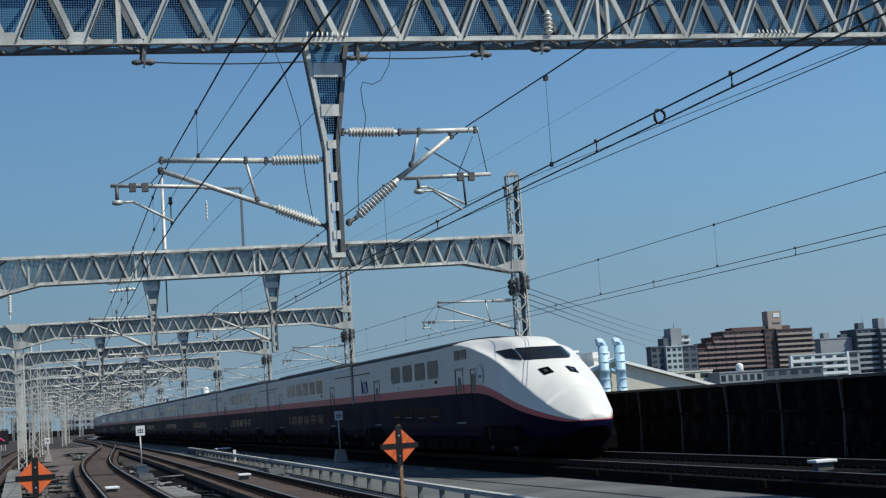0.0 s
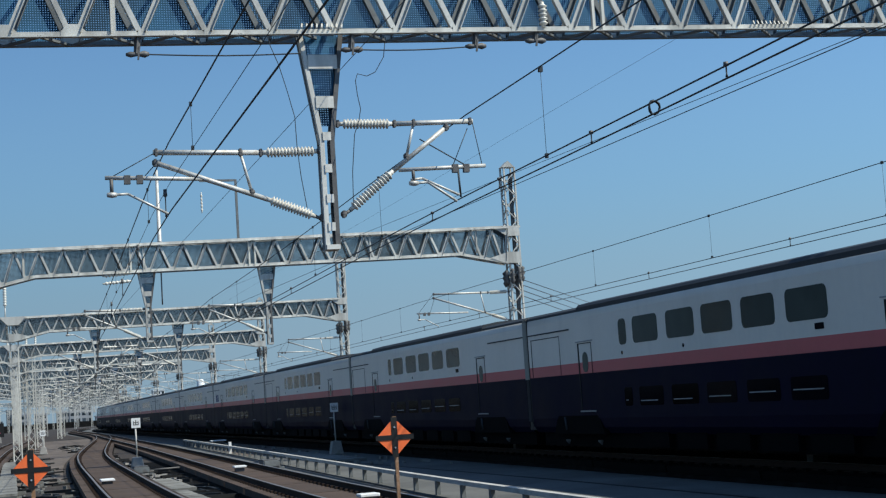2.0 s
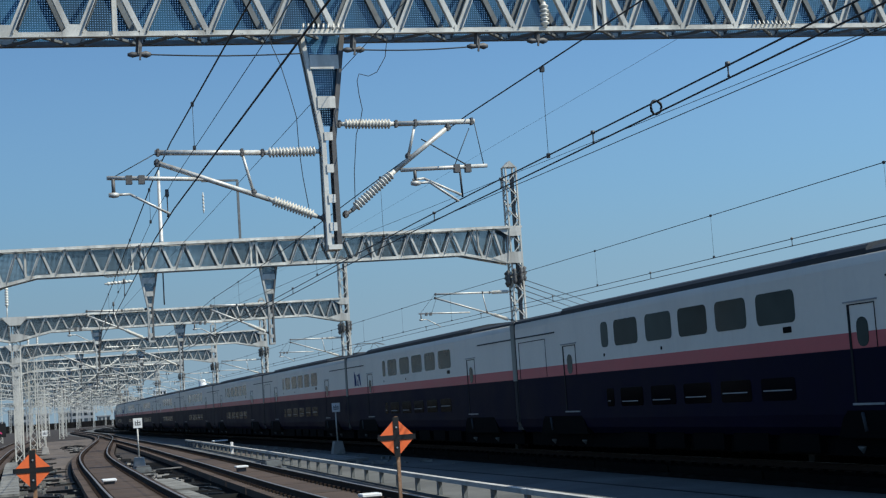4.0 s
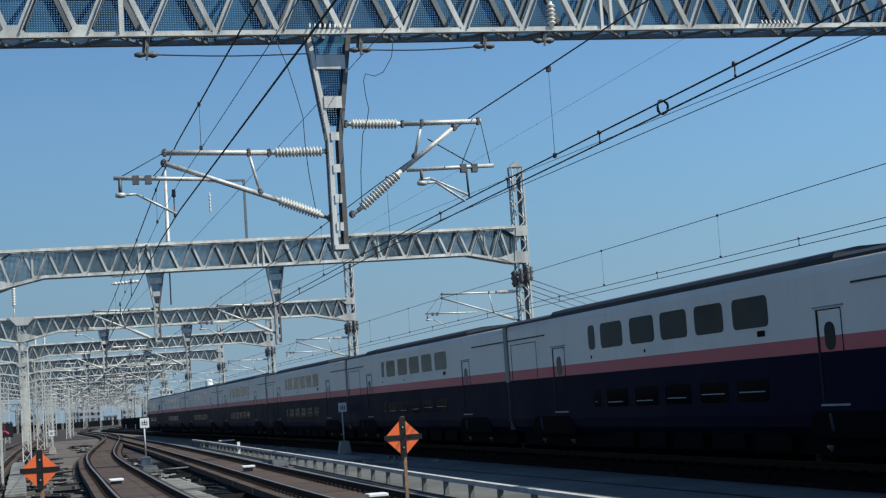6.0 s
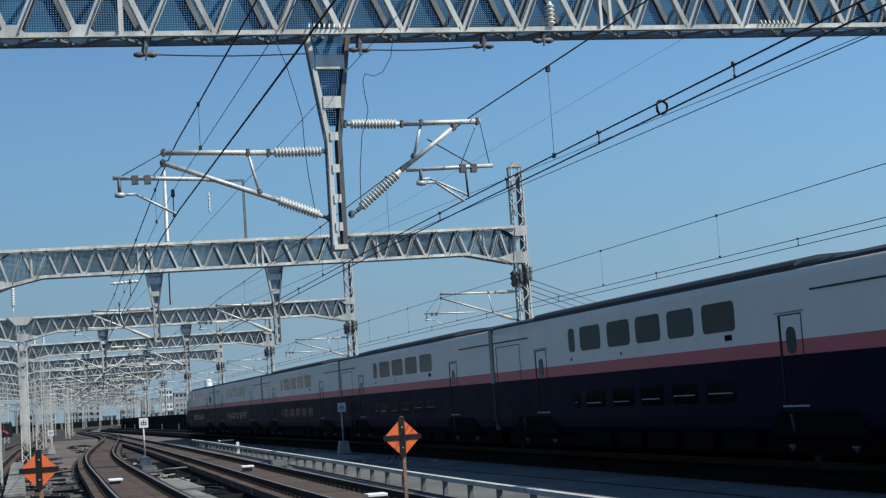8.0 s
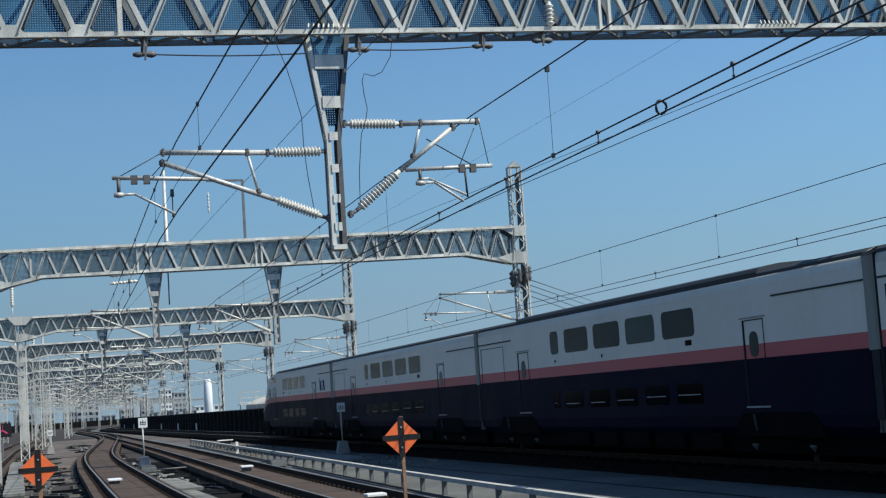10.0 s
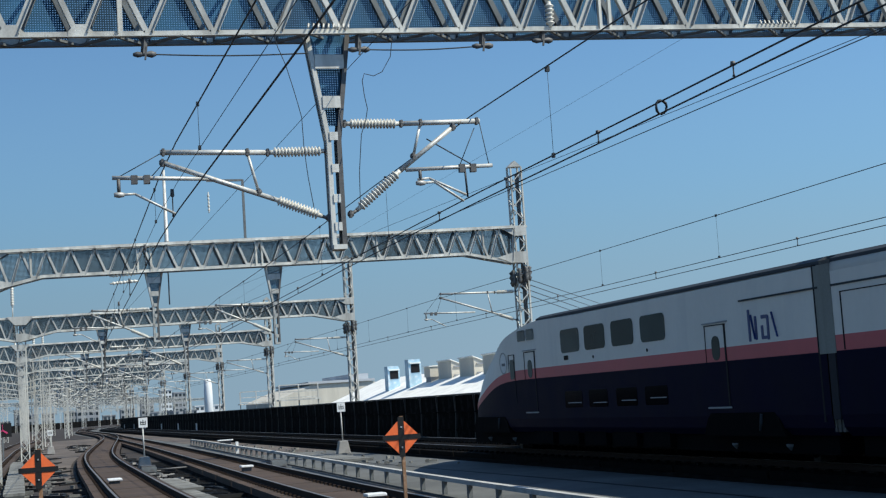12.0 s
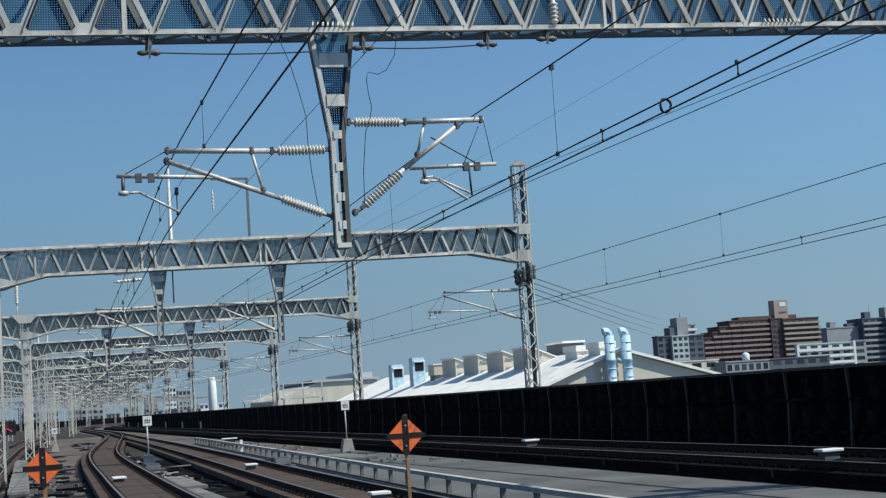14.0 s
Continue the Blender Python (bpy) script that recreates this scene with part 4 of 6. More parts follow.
def fit_side(car, windows, low, doors, hatches, gutters):
    for side in (-1, 1):
        for y0, y1 in windows:
            w = part("window", made(plate, side, y0, y1, 2.95, 3.63, min(0.14, (y1 - y0) / 3), 0.006), GLASS, car, "dark tinted window with rounded corners")
        for y0, y1 in low:
            part("window", made(plate, side, y0, y1, 1.35, 1.83, 0.08, 0.006), GLASS_LOW, car, "nearly black lower-deck window")
            a, e = y0 + 0.1 + 0.25 * abs(math.sin(y0 * 3)), 0.05 * math.sin(y0 * 7)
            # A thin pale line across the pane, its height and length varied.
            part("blind", made(plate, side, a, y1 - 0.08, 1.505 + e, 1.53 + e, 0.01, 0.009), ROOF_GREY, car, "pale line across the lower-deck window")
        for y0, y1 in doors:
            d = part("door", made(frame_plate, side, y0, y1, 1.28, 3.14, 0.075), SEAM, car, "sliding door outlined by dark seams, one widened to paint the recess's shade")
            part("door_window", made(plate, side, (y0 + y1) / 2 - 0.20, (y0 + y1) / 2 + 0.20, 2.32, 2.88, 0.17, 0.008), GLASS, d)
            part("door_step", made(box, *sorted((side * (HALF - 0.02), side * (HALF + 0.03))), y0 - 0.05, y1 + 0.05, 1.22, 1.26), ROOF_GREY, d)
            part("door_gutter", made(box, *sorted((side * (HALF - 0.02), side * (HALF + 0.02))), y0 - 0.1, y1 + 0.12, 3.17, 3.20), ROOF_GREY, d)
        for y0, y1 in hatches:
            part("hatch", made(frame_plate, side, y0, y1, 2.30, 3.44, 0.04, 0.008, False), SEAM, car, "equipment hatch outlined by thin seams")
        for y0, y1 in gutters:
            part("gutter", made(box, *sorted((side * (HALF - 0.02), side * (HALF + 0.018))), y0, y1, 3.56, 3.60), ROOF_DARK, car)
        for y0, z0, y1 in ((windows[0][0] + 0.2, 2.74, windows[0][0] + 0.55),):
            part("route_display", made(plate, side, y0, y1, z0, z0 + 0.13, 0.02, 0.007), GLASS_LOW, car)
        bm = bmesh.new()
        for yy in (windows[-1][0] + 0.3, windows[-1][0] - 3.4):
            plate(bm, side, yy, yy + 0.09, 2.70, 2.79, 0.04, 0.01)
        part("lamp", bm, GLASS_LOW, car)


def bogie(car, y):
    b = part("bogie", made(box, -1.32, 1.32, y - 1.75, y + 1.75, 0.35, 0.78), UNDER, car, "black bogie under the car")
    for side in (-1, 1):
        # A black block on the skin stands for the shade inside the opening.
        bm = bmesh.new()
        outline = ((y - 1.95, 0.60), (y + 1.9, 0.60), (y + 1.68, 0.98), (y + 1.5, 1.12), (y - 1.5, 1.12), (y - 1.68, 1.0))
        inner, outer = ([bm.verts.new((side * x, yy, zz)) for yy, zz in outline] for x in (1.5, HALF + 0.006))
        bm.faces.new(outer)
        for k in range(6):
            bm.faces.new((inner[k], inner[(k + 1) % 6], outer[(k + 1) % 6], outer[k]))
        part("skirt_opening", bm, UNDER, b, "arched skirt opening, its inner shade painted black")
        part("damper", made(tube, (side * (HALF + 0.02), y + 0.95, 1.08), (side * (HALF + 0.02), y + 0.86, 0.72), 0.035), ROOF_DARK, b, "small grey damper in the opening")
    for yy in (y - 1.25, y + 1.25):
        for side in (-1, 1):
            w = part("wheel", made(lathe, (side * 0.68, yy, 0.53), (side * 0.82, yy, 0.53), ((0, 0.46), (0.2, 0.44), (0.25, 0.43), (1, 0.43)), 20), UNDER, b)
            part("axle_box", made(box, *sorted((side * 1.0, side * 1.25)), yy - 0.16, yy + 0.16, 0.40, 0.72), UNDER, b)
            part("sand_pipe", made(lathe, (side * 1.40, yy + 0.3, 0.42), (side * 1.40, yy + 0.3, 0.28), ((0, 0.12), (0.3, 0.11), (1, 0.02)), 6), GALV_DARK, b, "small bright axle cap")


def underframe(car, y0, y1):
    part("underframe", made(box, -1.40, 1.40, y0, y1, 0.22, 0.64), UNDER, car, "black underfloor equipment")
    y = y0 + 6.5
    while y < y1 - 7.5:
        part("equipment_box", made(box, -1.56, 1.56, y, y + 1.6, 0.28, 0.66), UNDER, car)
        y += 2.1


def roof_cover(car, y0, y1):
    bm = bmesh.new()
    rows = ((1.67, 4.03), (1.675, 4.15), (1.60, 4.23), (1.1, 4.33), (0, 4.39), (-1.1, 4.33), (-1.60, 4.23), (-1.675, 4.15), (-1.67, 4.03))
    prism(bm, rows, y0, y1)
    part("roof", bm, ROOF_DARK, car, "dark grey roof cover")


def roof_end(car, y0, y1):
    bm = bmesh.new()
    prism(bm, ((1.675, 4.04), (1.665, 4.11), (1.5, 4.19), (0.8, 4.29), (0, 4.33), (-0.8, 4.29), (-1.5, 4.19), (-1.665, 4.11), (-1.675, 4.04)), y0, y1)
    part("roof_end", bm, ROOF_DARK, car)


def letters(car, y0, toward):
    """The dark blue word mark, drawn as plain slanted bars."""
    for side in (-1, 1):
        bm = bmesh.new()
        for u, z0, z1 in ((0.0, 2.66, 3.36), (0.30, 2.68, 3.20), (0.58, 2.68, 2.98), (0.84, 2.66, 3.18)):
            plate(bm, side, y0 + toward * u - 0.05, y0 + toward * u + 0.05, z0, z1, 0.02, 0.008)
        plate(bm, side, y0 + toward * 0.71 - 0.15, y0 + toward * 0.71 + 0.15, 3.12, 3.20, 0.02, 0.009)
        plate(bm, side, y0 + toward * 0.71 - 0.12, y0 + toward * 0.71 + 0.12, 2.68, 2.75, 0.02, 0.0085)
        for ya, yb in ((0.12, 0.26), (1.05, 1.25)):
            p, q = Vector((side * (HALF + 0.004), y0 + toward * ya, 3.24)), Vector((side * (HALF + 0.004), y0 + toward * yb, 2.70))
            bar(bm, p, q, 0.08, 0.008)
        part("word_mark", bm, MARK_BLUE, car, "dark blue word mark in plain bars")


def bellows(car, y, inward=0.18):
    bm = bmesh.new()
    for i in range(5):
        e = 0.03 * (i % 2)
        prism(bm, ((-1.65 + e, 0.7), (1.65 - e, 0.7), (1.65 - e, 4.0), (1.3, 4.17), (-1.3, 4.17), (-1.65 + e, 4.0)), y - 0.2 + i * 0.08, y - 0.13 + i * 0.08)
    part("bellows", bm, RUBBER, car, "ribbed rubber gangway bellows")
    bm = bmesh.new()
    for side in (-1, 1):
        box(bm, *sorted((side * 1.45, side * 1.69)), y - 0.2, y + 0.2, 3.55, 4.10)
    part("bellows_cover", bm, RUBBER, car, "weathered beige cover over the gangway")
    for side in (-1, 1):
        part("gangway_panel", made(box, *sorted((side * 1.5, side * 1.708)), y - inward, y + 0.20, 2.25, 4.02), GANGWAY, car, "faded grey-green outer gangway panel")
        part("gangway_panel", made(box, *sorted((side * 1.5, side * 1.706)), y - 0.12, y + 0.14, 0.95, 2.249), GANGWAY_LOW, car, "dark lower gangway panel")
        part("gangway_gap", made(box, *sorted((side * 1.5, side * 1.703)), y - inward - 0.07, y - inward - 0.001, 0.9, 4.05), SEAM, car)


def middle_car(wins, label, stepped):
    car = thing("train_car", label, "train car", "coaches of the train")
    bm = bmesh.new()
    rings = [[(x, y, z) for x, z in SIDE] for y in (0.18, 24.82)]
    v = shell(bm, rings, (3, 4))
    for ring, ys in ((v[0], 1), (v[1], -1)):
        f = bm.faces.new(ring if ys > 0 else ring[::-1])
        f.material_index = 3
    part("body", bm, [BODY_WHITE, BODY_PINK, BODY_BLUE, UNDER], car, "pale grey and navy coach body with a pink belt")
    low = [(7.4, 8.85), (9.3, 10.75), (11.25, 12.7), (13.15, 14.6), (15.1, 16.55), (17.0, 17.5)]
    fit_side(car, wins, low, [(4.25, 5.20), (19.60, 20.62)], [(22.05, 24.5)], [(0.2, 3.8), (21.2, 24.8)])
    if stepped:
        roof_cover(car, 4.4, 20.6)
        roof_end(car, 0.2, 4.4)
        roof_end(car, 20.6, 24.8)
    else:
        roof_end(car, 0.2, 24.8)
    underframe(car, 0.4, 24.6)
    bogie(car, 4.0)
    bogie(car, 21.0)
    bellows(car, 0.0)
    return car


# the end cars: sections along the nose, s metres behind its tip
NOSE_S = (-0.12, -0.10, -0.03, 0.16, 0.35, 0.58, 1.26, 2.32, 3.16, 3.91, 4.38, 5.03, 5.80, 7.00, 8.70, 10.00, 12.00)
NOSE_W = (0.004, 0.40, 0.53, 0.66, 0.76, 0.88, 1.18, 1.45, 1.55, 1.61, 1.64, 1.68, 1.7, 1.7, 1.7, 1.7, 1.7)
NOSE_SILL = (1.00, 0.98, 0.94, 0.86, 0.8, 0.72, 0.62, 0.62, 0.62, 0.62, 0.62, 0.62, 0.62, 0.62, 0.62, 0.62, 0.62)
NOSE_LO = (1.165, 1.165, 1.165, 1.165, 1.17, 1.19, 1.31, 1.51, 1.69, 1.88, 2.00, 2.13, 2.23, 2.28, 2.29, 2.29, 2.29)
NOSE_HI = (1.195, 1.195, 1.20, 1.225, 1.26, 1.31, 1.47, 1.71, 1.92, 2.13, 2.26, 2.40, 2.52, 2.59, 2.6, 2.6, 2.6)
NOSE_EDGE = (1.23, 1.23, 1.24, 1.30, 1.36, 1.45, 1.73, 2.26, 2.64, 2.97, 3.15, 3.40, 3.62, 3.85, 4.05, 4.05, 4.0)
NOSE_TOP = (1.32, 1.38, 1.48, 1.64, 1.77, 1.91, 2.29, 2.74, 3.05, 3.33, 3.72, 4.00, 4.12, 4.19, 4.24, 4.27, 4.30)


def nose_at(s):
    reach = min(0.9, max(0.0, (s - NOSE_S[0]) * 0.6))
    near, share = [s + reach * k / 6 for k in range(-6, 7)], [7 - abs(k) for k in range(-6, 7)]
    return [float(np.average(np.interp(near, NOSE_S, row), weights=share)) for row in (NOSE_W, NOSE_SILL, NOSE_LO, NOSE_HI, NOSE_EDGE, NOSE_TOP)]


def smooth(k):
    k = min(1.0, max(0.0, k))
    return k * k * (3 - 2 * k)


def nose_top(s, u):
    """A point of the nose's upper skin: u from 0 at the near shoulder over 0.5 at the crown to 1."""
    w, _, _, _, ze, zt = nose_at(s)
    c = 1.0 - 2.0 * u
    a = abs(c)
    hood = smooth((s - 3.3) / 1.0)          # the cab's hood stands up between the shoulders, and runs out into the roof
    roof = smooth((s - 6.2) / 2.6)
    wedge = 1.0 - a ** 1.6
    hump = 0.32 * wedge + 0.68 * smooth((0.88 - a) / 0.46)
    rise = (wedge * (1 - hood) + hump * hood) * (1 - roof) + (1.0 - a ** 3.6) * roof
    lean_in = 0.10 * smooth((s - 0.3) / 1.2) * (1 - smooth((s - 4.0) / 2.5))      # the flanks lean inwards along the nose
    return Vector((-w * (0.99 - lean_in) * c, s, ze + (zt - ze) * rise))


def nose_ring(s):
    w, zb, lo, hi, ze, zt = nose_at(s)
    ring = [(w * 0.90, s, zb), (w * 0.975, s, zb + 0.16), (w, s, min(1.05, lo - 0.12)), (w, s, lo), (w, s, hi)]
    for u in (0.0, 0.03, 0.055, 0.08, 0.105, 0.13, 0.155, 0.18, 0.21, 0.24, 0.27, 0.33, 0.41, 0.5):
        q = nose_top(s, u)
        ring.append((abs(q.x), s, q.z))
    return ring


def skin(bm, s0, s1, u0, u1, lift, ns=8, nu=10, lean=0.0):
    """A pane or cover that follows the nose's upper skin, lifted off it."""
    def at(s, u):
        q = nose_top(s, u)
        e = 0.02
        n = (nose_top(s + e, u) - nose_top(s - e, u)).cross(nose_top(s, u + 0.005) - nose_top(s, u - 0.005)).normalized()
        return q + (n if n.z > 0 else -n) * lift
    grid = [[bm.verts.new(at(s0 + (s1 - s0) * i / ns + lean * abs(u0 + (u1 - u0) * j / nu - 0.5), u0 + (u1 - u0) * j / nu)) for j in range(nu + 1)] for i in range(ns + 1)]
    for i in range(ns):
        for j in range(nu):
            bm.faces.new((grid[i][j], grid[i][j + 1], grid[i + 1][j + 1], grid[i + 1][j])).smooth = True


def ring_plate(bm, side, y, z, r1, r0, x):
    """A flat ring on a car's side."""
    loops = []
    for d, r in ((0, r1), (0.006, r1), (0.006, r0), (0, r0)):
        loops.append([bm.verts.new((side * (x + d), y + r * math.cos(k * math.tau / 28), z + r * math.sin(k * math.tau / 28))) for k in range(28)])
    for a, b in zip(loops, loops[1:]):
        for k in range(28):
            bm.faces.new((a[k], a[(k + 1) % 28], b[(k + 1) % 28], b[k]))


def level(u, z):
    """How far behind the tip the nose's upper skin reaches the height z."""
    a, b = 2.5, 6.5
    for _ in range(24):
        m = (a + b) / 2
        a, b = (m, b) if nose_top(m, u).z < z else (a, m)
    return a


def band(bm, u0, u1, low, high, lift, ns=10, nu=24):
    """A pane of the cab between two heights, each given at u0 and at u1."""
    grid = []
    for j in range(nu + 1):
        k = j / nu
        u = u0 + (u1 - u0) * k
        s0, s1 = level(u, low[0] + (low[1] - low[0]) * k), level(u, high[0] + (high[1] - high[0]) * k)
        col = []
        for i in range(ns + 1):
            s = s0 + (s1 - s0) * i / ns
            q = nose_top(s, u)
            n = (nose_top(s + 0.02, u) - nose_top(s - 0.02, u)).cross(nose_top(s, u + 0.005) - nose_top(s, u - 0.005)).normalized()
            col.append(bm.verts.new(q + (n if n.z > 0 else -n) * lift))
        grid.append(col)
    for a, b in zip(grid, grid[1:]):
        for i in range(ns):
            bm.faces.new((a[i], a[i + 1], b[i + 1], b[i])).smooth = True


def end_car(label):
    car = thing("end_car", label, "train car", "coaches of the train")
    bm = bmesh.new()
    stations = sorted(set(list(NOSE_S) + [-0.06 + i * 0.12 for i in range(0, 102)] + [26.12]))
    v = shell(bm, [nose_ring(s) for s in stations], (3, 4))
    bm.faces.new(v[0]).material_index = 2
    bm.faces.new(v[-1][::-1]).material_index = 3
    part("body", bm, [BODY_WHITE, BODY_PINK, BODY_BLUE, UNDER], car, "long wedge-nosed body, white and navy with a pink belt")
    wins = [(11.24, 12.73), (13.15, 14.66), (15.14, 16.62), (17.1, 18.6)]
    low = [(11.3, 12.7), (13.2, 14.6), (15.2, 16.6), (17.1, 18.5)]
    fit_side(car, wins, low, [(8.00, 8.98), (20.78, 21.83)], [], [(22.6, 26.0)])
    part("windscreen", made(band, 0.225, 0.775, (3.23, 3.23), (3.67, 3.67), 0.02), CAB_GLASS, car, "wide black wrap-round windscreen")
    for u0, u1 in ((0.212, 0.112), (0.788, 0.888)):
        part("side_window", made(band, u0, u1, (3.23, 3.36), (3.67, 3.63), 0.02), CAB_GLASS, car, "black side pane of the cab")
    part("roof_panel", made(skin, 6.9, 9.25, 0.30, 0.70, 0.012, 8, 10), ROOF_DARK, car, "dark recessed panel behind the cab hood")
    for u in (0.275, 0.615):
        h = part("headlight", made(skin, 2.40, 2.92, u - 0.005, u + 0.12, 0.02, 8, 6, 0.5), GLASS_LOW, car, "recessed dark headlight panel")
        part("headlight_lens", made(skin, 2.54, 2.74, u + 0.03, u + 0.07, 0.03, 4, 3, 0.5), LAMP_GLASS, h)
    for side in (-1, 1):
        for y0 in (7.5, 8.3):
            part("cab_pane", made(plate, side, y0, y0 + 0.68, 3.50, 3.84, 0.06, 0.008), SIDE_GLASS, car, "dark side pane behind the cab")
        d = part("cab_door", made(frame_plate, side, 6.50, 7.08, 1.55, 3.12, 0.05), SEAM, car)
        part("cab_door_window", made(plate, side, 6.62, 7.0, 2.32, 2.95, 0.08, 0.009), GLASS, d)
        bm = bmesh.new()
        plate(bm, side, 5.66, 6.30, 2.55, 3.19, 0.315, 0.008, HALF - 0.006)
        e = part("round_emblem", bm, SIGN_WHITE, car, "white round emblem on the flank")
        part("emblem_ring", made(ring_plate, side, 5.98, 2.87, 0.36, 0.315, HALF + 0.003), GALV, e, "thin grey ring")
        part("emblem_mark", made(plate, side, 5.82, 6.16, 2.78, 2.87, 0.03, 0.012, HALF - 0.006), GALV_DARK, e, "small grey mark")
    part("snow_plough", made(prism, ((-0.9, 0.25), (0.9, 0.25), (1.05, 0.75), (-1.05, 0.75)), 1.1, 1.9), UNDER, car, "dark plough under the nose")
    roof_end(car, 9.2, 26.1)
    underframe(car, 1.6, 25.8)
    bogie(car, 4.3)
    bogie(car, 22.3)
    return car


COACH = middle_car([(7.16, 8.80), (9.27, 10.75), (11.19, 12.72), (13.12, 14.66), (15.17, 16.70), (17.13, 17.62)],
                   "double-deck express coach, pale grey over navy with a pink belt", True)
WIDE_WINDOWS = [(7.62, 9.44), (9.90, 11.74), (12.17, 14.03), (14.47, 16.32), (16.85, 17.52)]
WIDE_LABEL = "double-deck express coach with wider upper windows, pale grey over navy"
LAST_WIDE = middle_car(WIDE_WINDOWS, WIDE_LABEL, False)
WIDE = middle_car(WIDE_WINDOWS, WIDE_LABEL, True)
FRONT = end_car("white wedge-nosed leading car of the express train")
letters(FRONT, 24.3, -1)
TAIL = end_car("wedge-nosed rear car of the express train, seen in shade")
letters(TAIL, 23.0, 1)
bellows(TAIL, 26.3, 0.42)
for o in TAIL.children_recursive:          # the rear car's nose is a little longer
    for v in o.data.vertices:
        v.co.y = min(v.co.y, 11.0 - (11.0 - v.co.y) * 1.045)
CARS = [(FRONT, -26.3, 0)]
for i in range(10):
    car = {0: COACH, 7: WIDE, 9: LAST_WIDE}.get(i) or copy_thing(WIDE if i == 8 else COACH, Matrix())
    CARS.append((car, 25.0 * i, 0))
CARS.append((TAIL, 250.0 + 26.3, 180))
fifth = CARS[4][0]
letters(fifth, 23.2, -1)
for o in [c for c in fifth.children if c.name.startswith("hatch")]:
    bpy.data.objects.remove(o)
sixth = CARS[5][0]
tagged(sixth, "double-deck coach with a raised pantograph on its roof")
pan = part("pantograph", made(box, -0.6, 0.6, 2.1, 3.2, 4.30, 4.40), FITTING, sixth, "lattice pantograph raised to the wire")
for x in (-0.55, 0.55):
    for e in (-1, 1):
        part("arm", made(pipe, ((x, 2.65 + 0.5 * e, 4.40), (x * 0.8, 2.65 + 0.85 * e, 4.60), (x * 0.7, 2.65 + 0.1 * e, 4.82)), 0.013), FITTING, pan)
for y in (2.5, 2.8):
    part("bow", made(pipe, ((-0.95, y, 4.74), (-0.6, y, 4.83), (0.6, y, 4.83), (0.95, y, 4.74)), 0.013), FITTING, pan)


# ---- small things along the tracks ----
def diamond_sign(x, y, z, label):
    t = thing("warning_sign", label, "track sign", "orange diamond signs", at=Matrix.Translation((x, y, 0)))
    r = 0.27
    bm = bmesh.new()
    prism(bm, ((-r, z), (0, z - r), (r, z), (0, z + r)), -0.012, 0.0)
    part("board", bm, ORANGE, t, "orange diamond board")
    part("cross", made(box, -0.042, 0.042, -0.018, -0.0125, z - r, z + r + 0.01), BLACK, t, "black cross on the board")
    part("cross", made(box, -r, r, -0.020, -0.0185, z - 0.035, z + 0.035), BLACK, t)
    bm = bmesh.new()
    for dz in (-0.14, 0.14):
        lathe(bm, (0, -0.03, z + dz), (0, -0.018, z + dz), ((0, 0.012), (1, 0.014)), 8)
    part("bolt", bm, BRIGHT, t)
    bm = bmesh.new()
    angle_bar(bm, (0.0, 0.03, -0.5), (0.0, 0.03, z + r + 0.02), 0.05)
    part("post", bm, POST_RUST, t, "rusty angle-iron post")
    return t


diamond_sign(5.07, 20.0, 1.375, "orange diamond board with a black cross on a rusty post")
diamond_sign(0.225, 21.6, 1.25, "orange diamond board with a black cross beside the platform end")


def marker_sign(x, y, z0, z, label):
    """A small white plate with dark marks on a thin post in a concrete block."""
    t = thing("marker_sign", label, "track sign", "white marker signs", at=Matrix.Translation((x, y, z0)))
    bm = bmesh.new()
    prism(bm, ((-0.32, 0), (0.32, 0), (0.2, 0.62), (-0.2, 0.62)), -0.25, 0.25)
    bmesh.ops.bevel(bm, geom=bm.edges[:], offset=0.02, segments=1, affect="EDGES")
    part("block", bm, CONCRETE_LIGHT, t, "concrete foot block")
    part("post", made(tube, (0, 0, 0.6), (-0.02, 0, z - 0.2), 0.035), GALV, t)
    part("plate", made(box, -0.20, 0.20, -0.05, -0.035, z - 0.22, z + 0.22), SIGN_WHITE, t)
    for x0, x1, a, b in ((-0.12, 0.12, -0.10, -0.07), (-0.12, -0.09, -0.10, 0.08), (0.09, 0.12, -0.10, 0.08), (-0.015, 0.015, -0.10, 0.13), (-0.12, 0.12, 0.0, 0.03)):
        part("mark", made(box, x0, x1, -0.056, -0.051, z + a, z + b), BLACK, t, "dark bar")
    return t


marker_sign(5.31, 68.0, -0.5, 2.15, "white plate on a thin post between the tracks")
marker_sign(15.05, 71.0, -0.5, 2.25, "white plate on a thin post beside the main track")
marker_sign(2.20, 118.0, -0.5, 1.67, "small white plate by the lattice masts")

FENCE = ((10, 9.6), (31, 9.62), (38, 9.93), (45, 10.2), (56, 10.6), (66, 11.0), (100, 12.15), (118, 12.7))
fence = thing("cable_guard", "low white-grey guard rail on short posts along the track", "guard rail", kind="structure")
path = spread(FENCE, 21, 117, 2.3)
part("beam", made(ribbon, ((-0.06, -0.12), (0.10, -0.12), (0.10, -0.02), (-0.06, -0.02)), path), GUARD, fence, "long pale beam")
part("kerb", made(ribbon, ((-0.10, -0.5), (0.12, -0.5), (0.12, -0.45), (-0.10, -0.45)), path), CONCRETE, fence)
# Posts take the dark steel to carry the shade of their near side.
fpost = mesh_of("post", made(box, -0.05, 0.05, -0.07, 0.07, -0.5, -0.121), GALV_DARK)
for x, y in path:
    piece("post", fpost, fence, Matrix.Translation((x, y, 0)))
bm = bmesh.new()
box(bm, 11.50, 11.65, 82.9, 83.1, -0.5, 0.20)
part("end_stop", bm, SIGN_WHITE, fence)


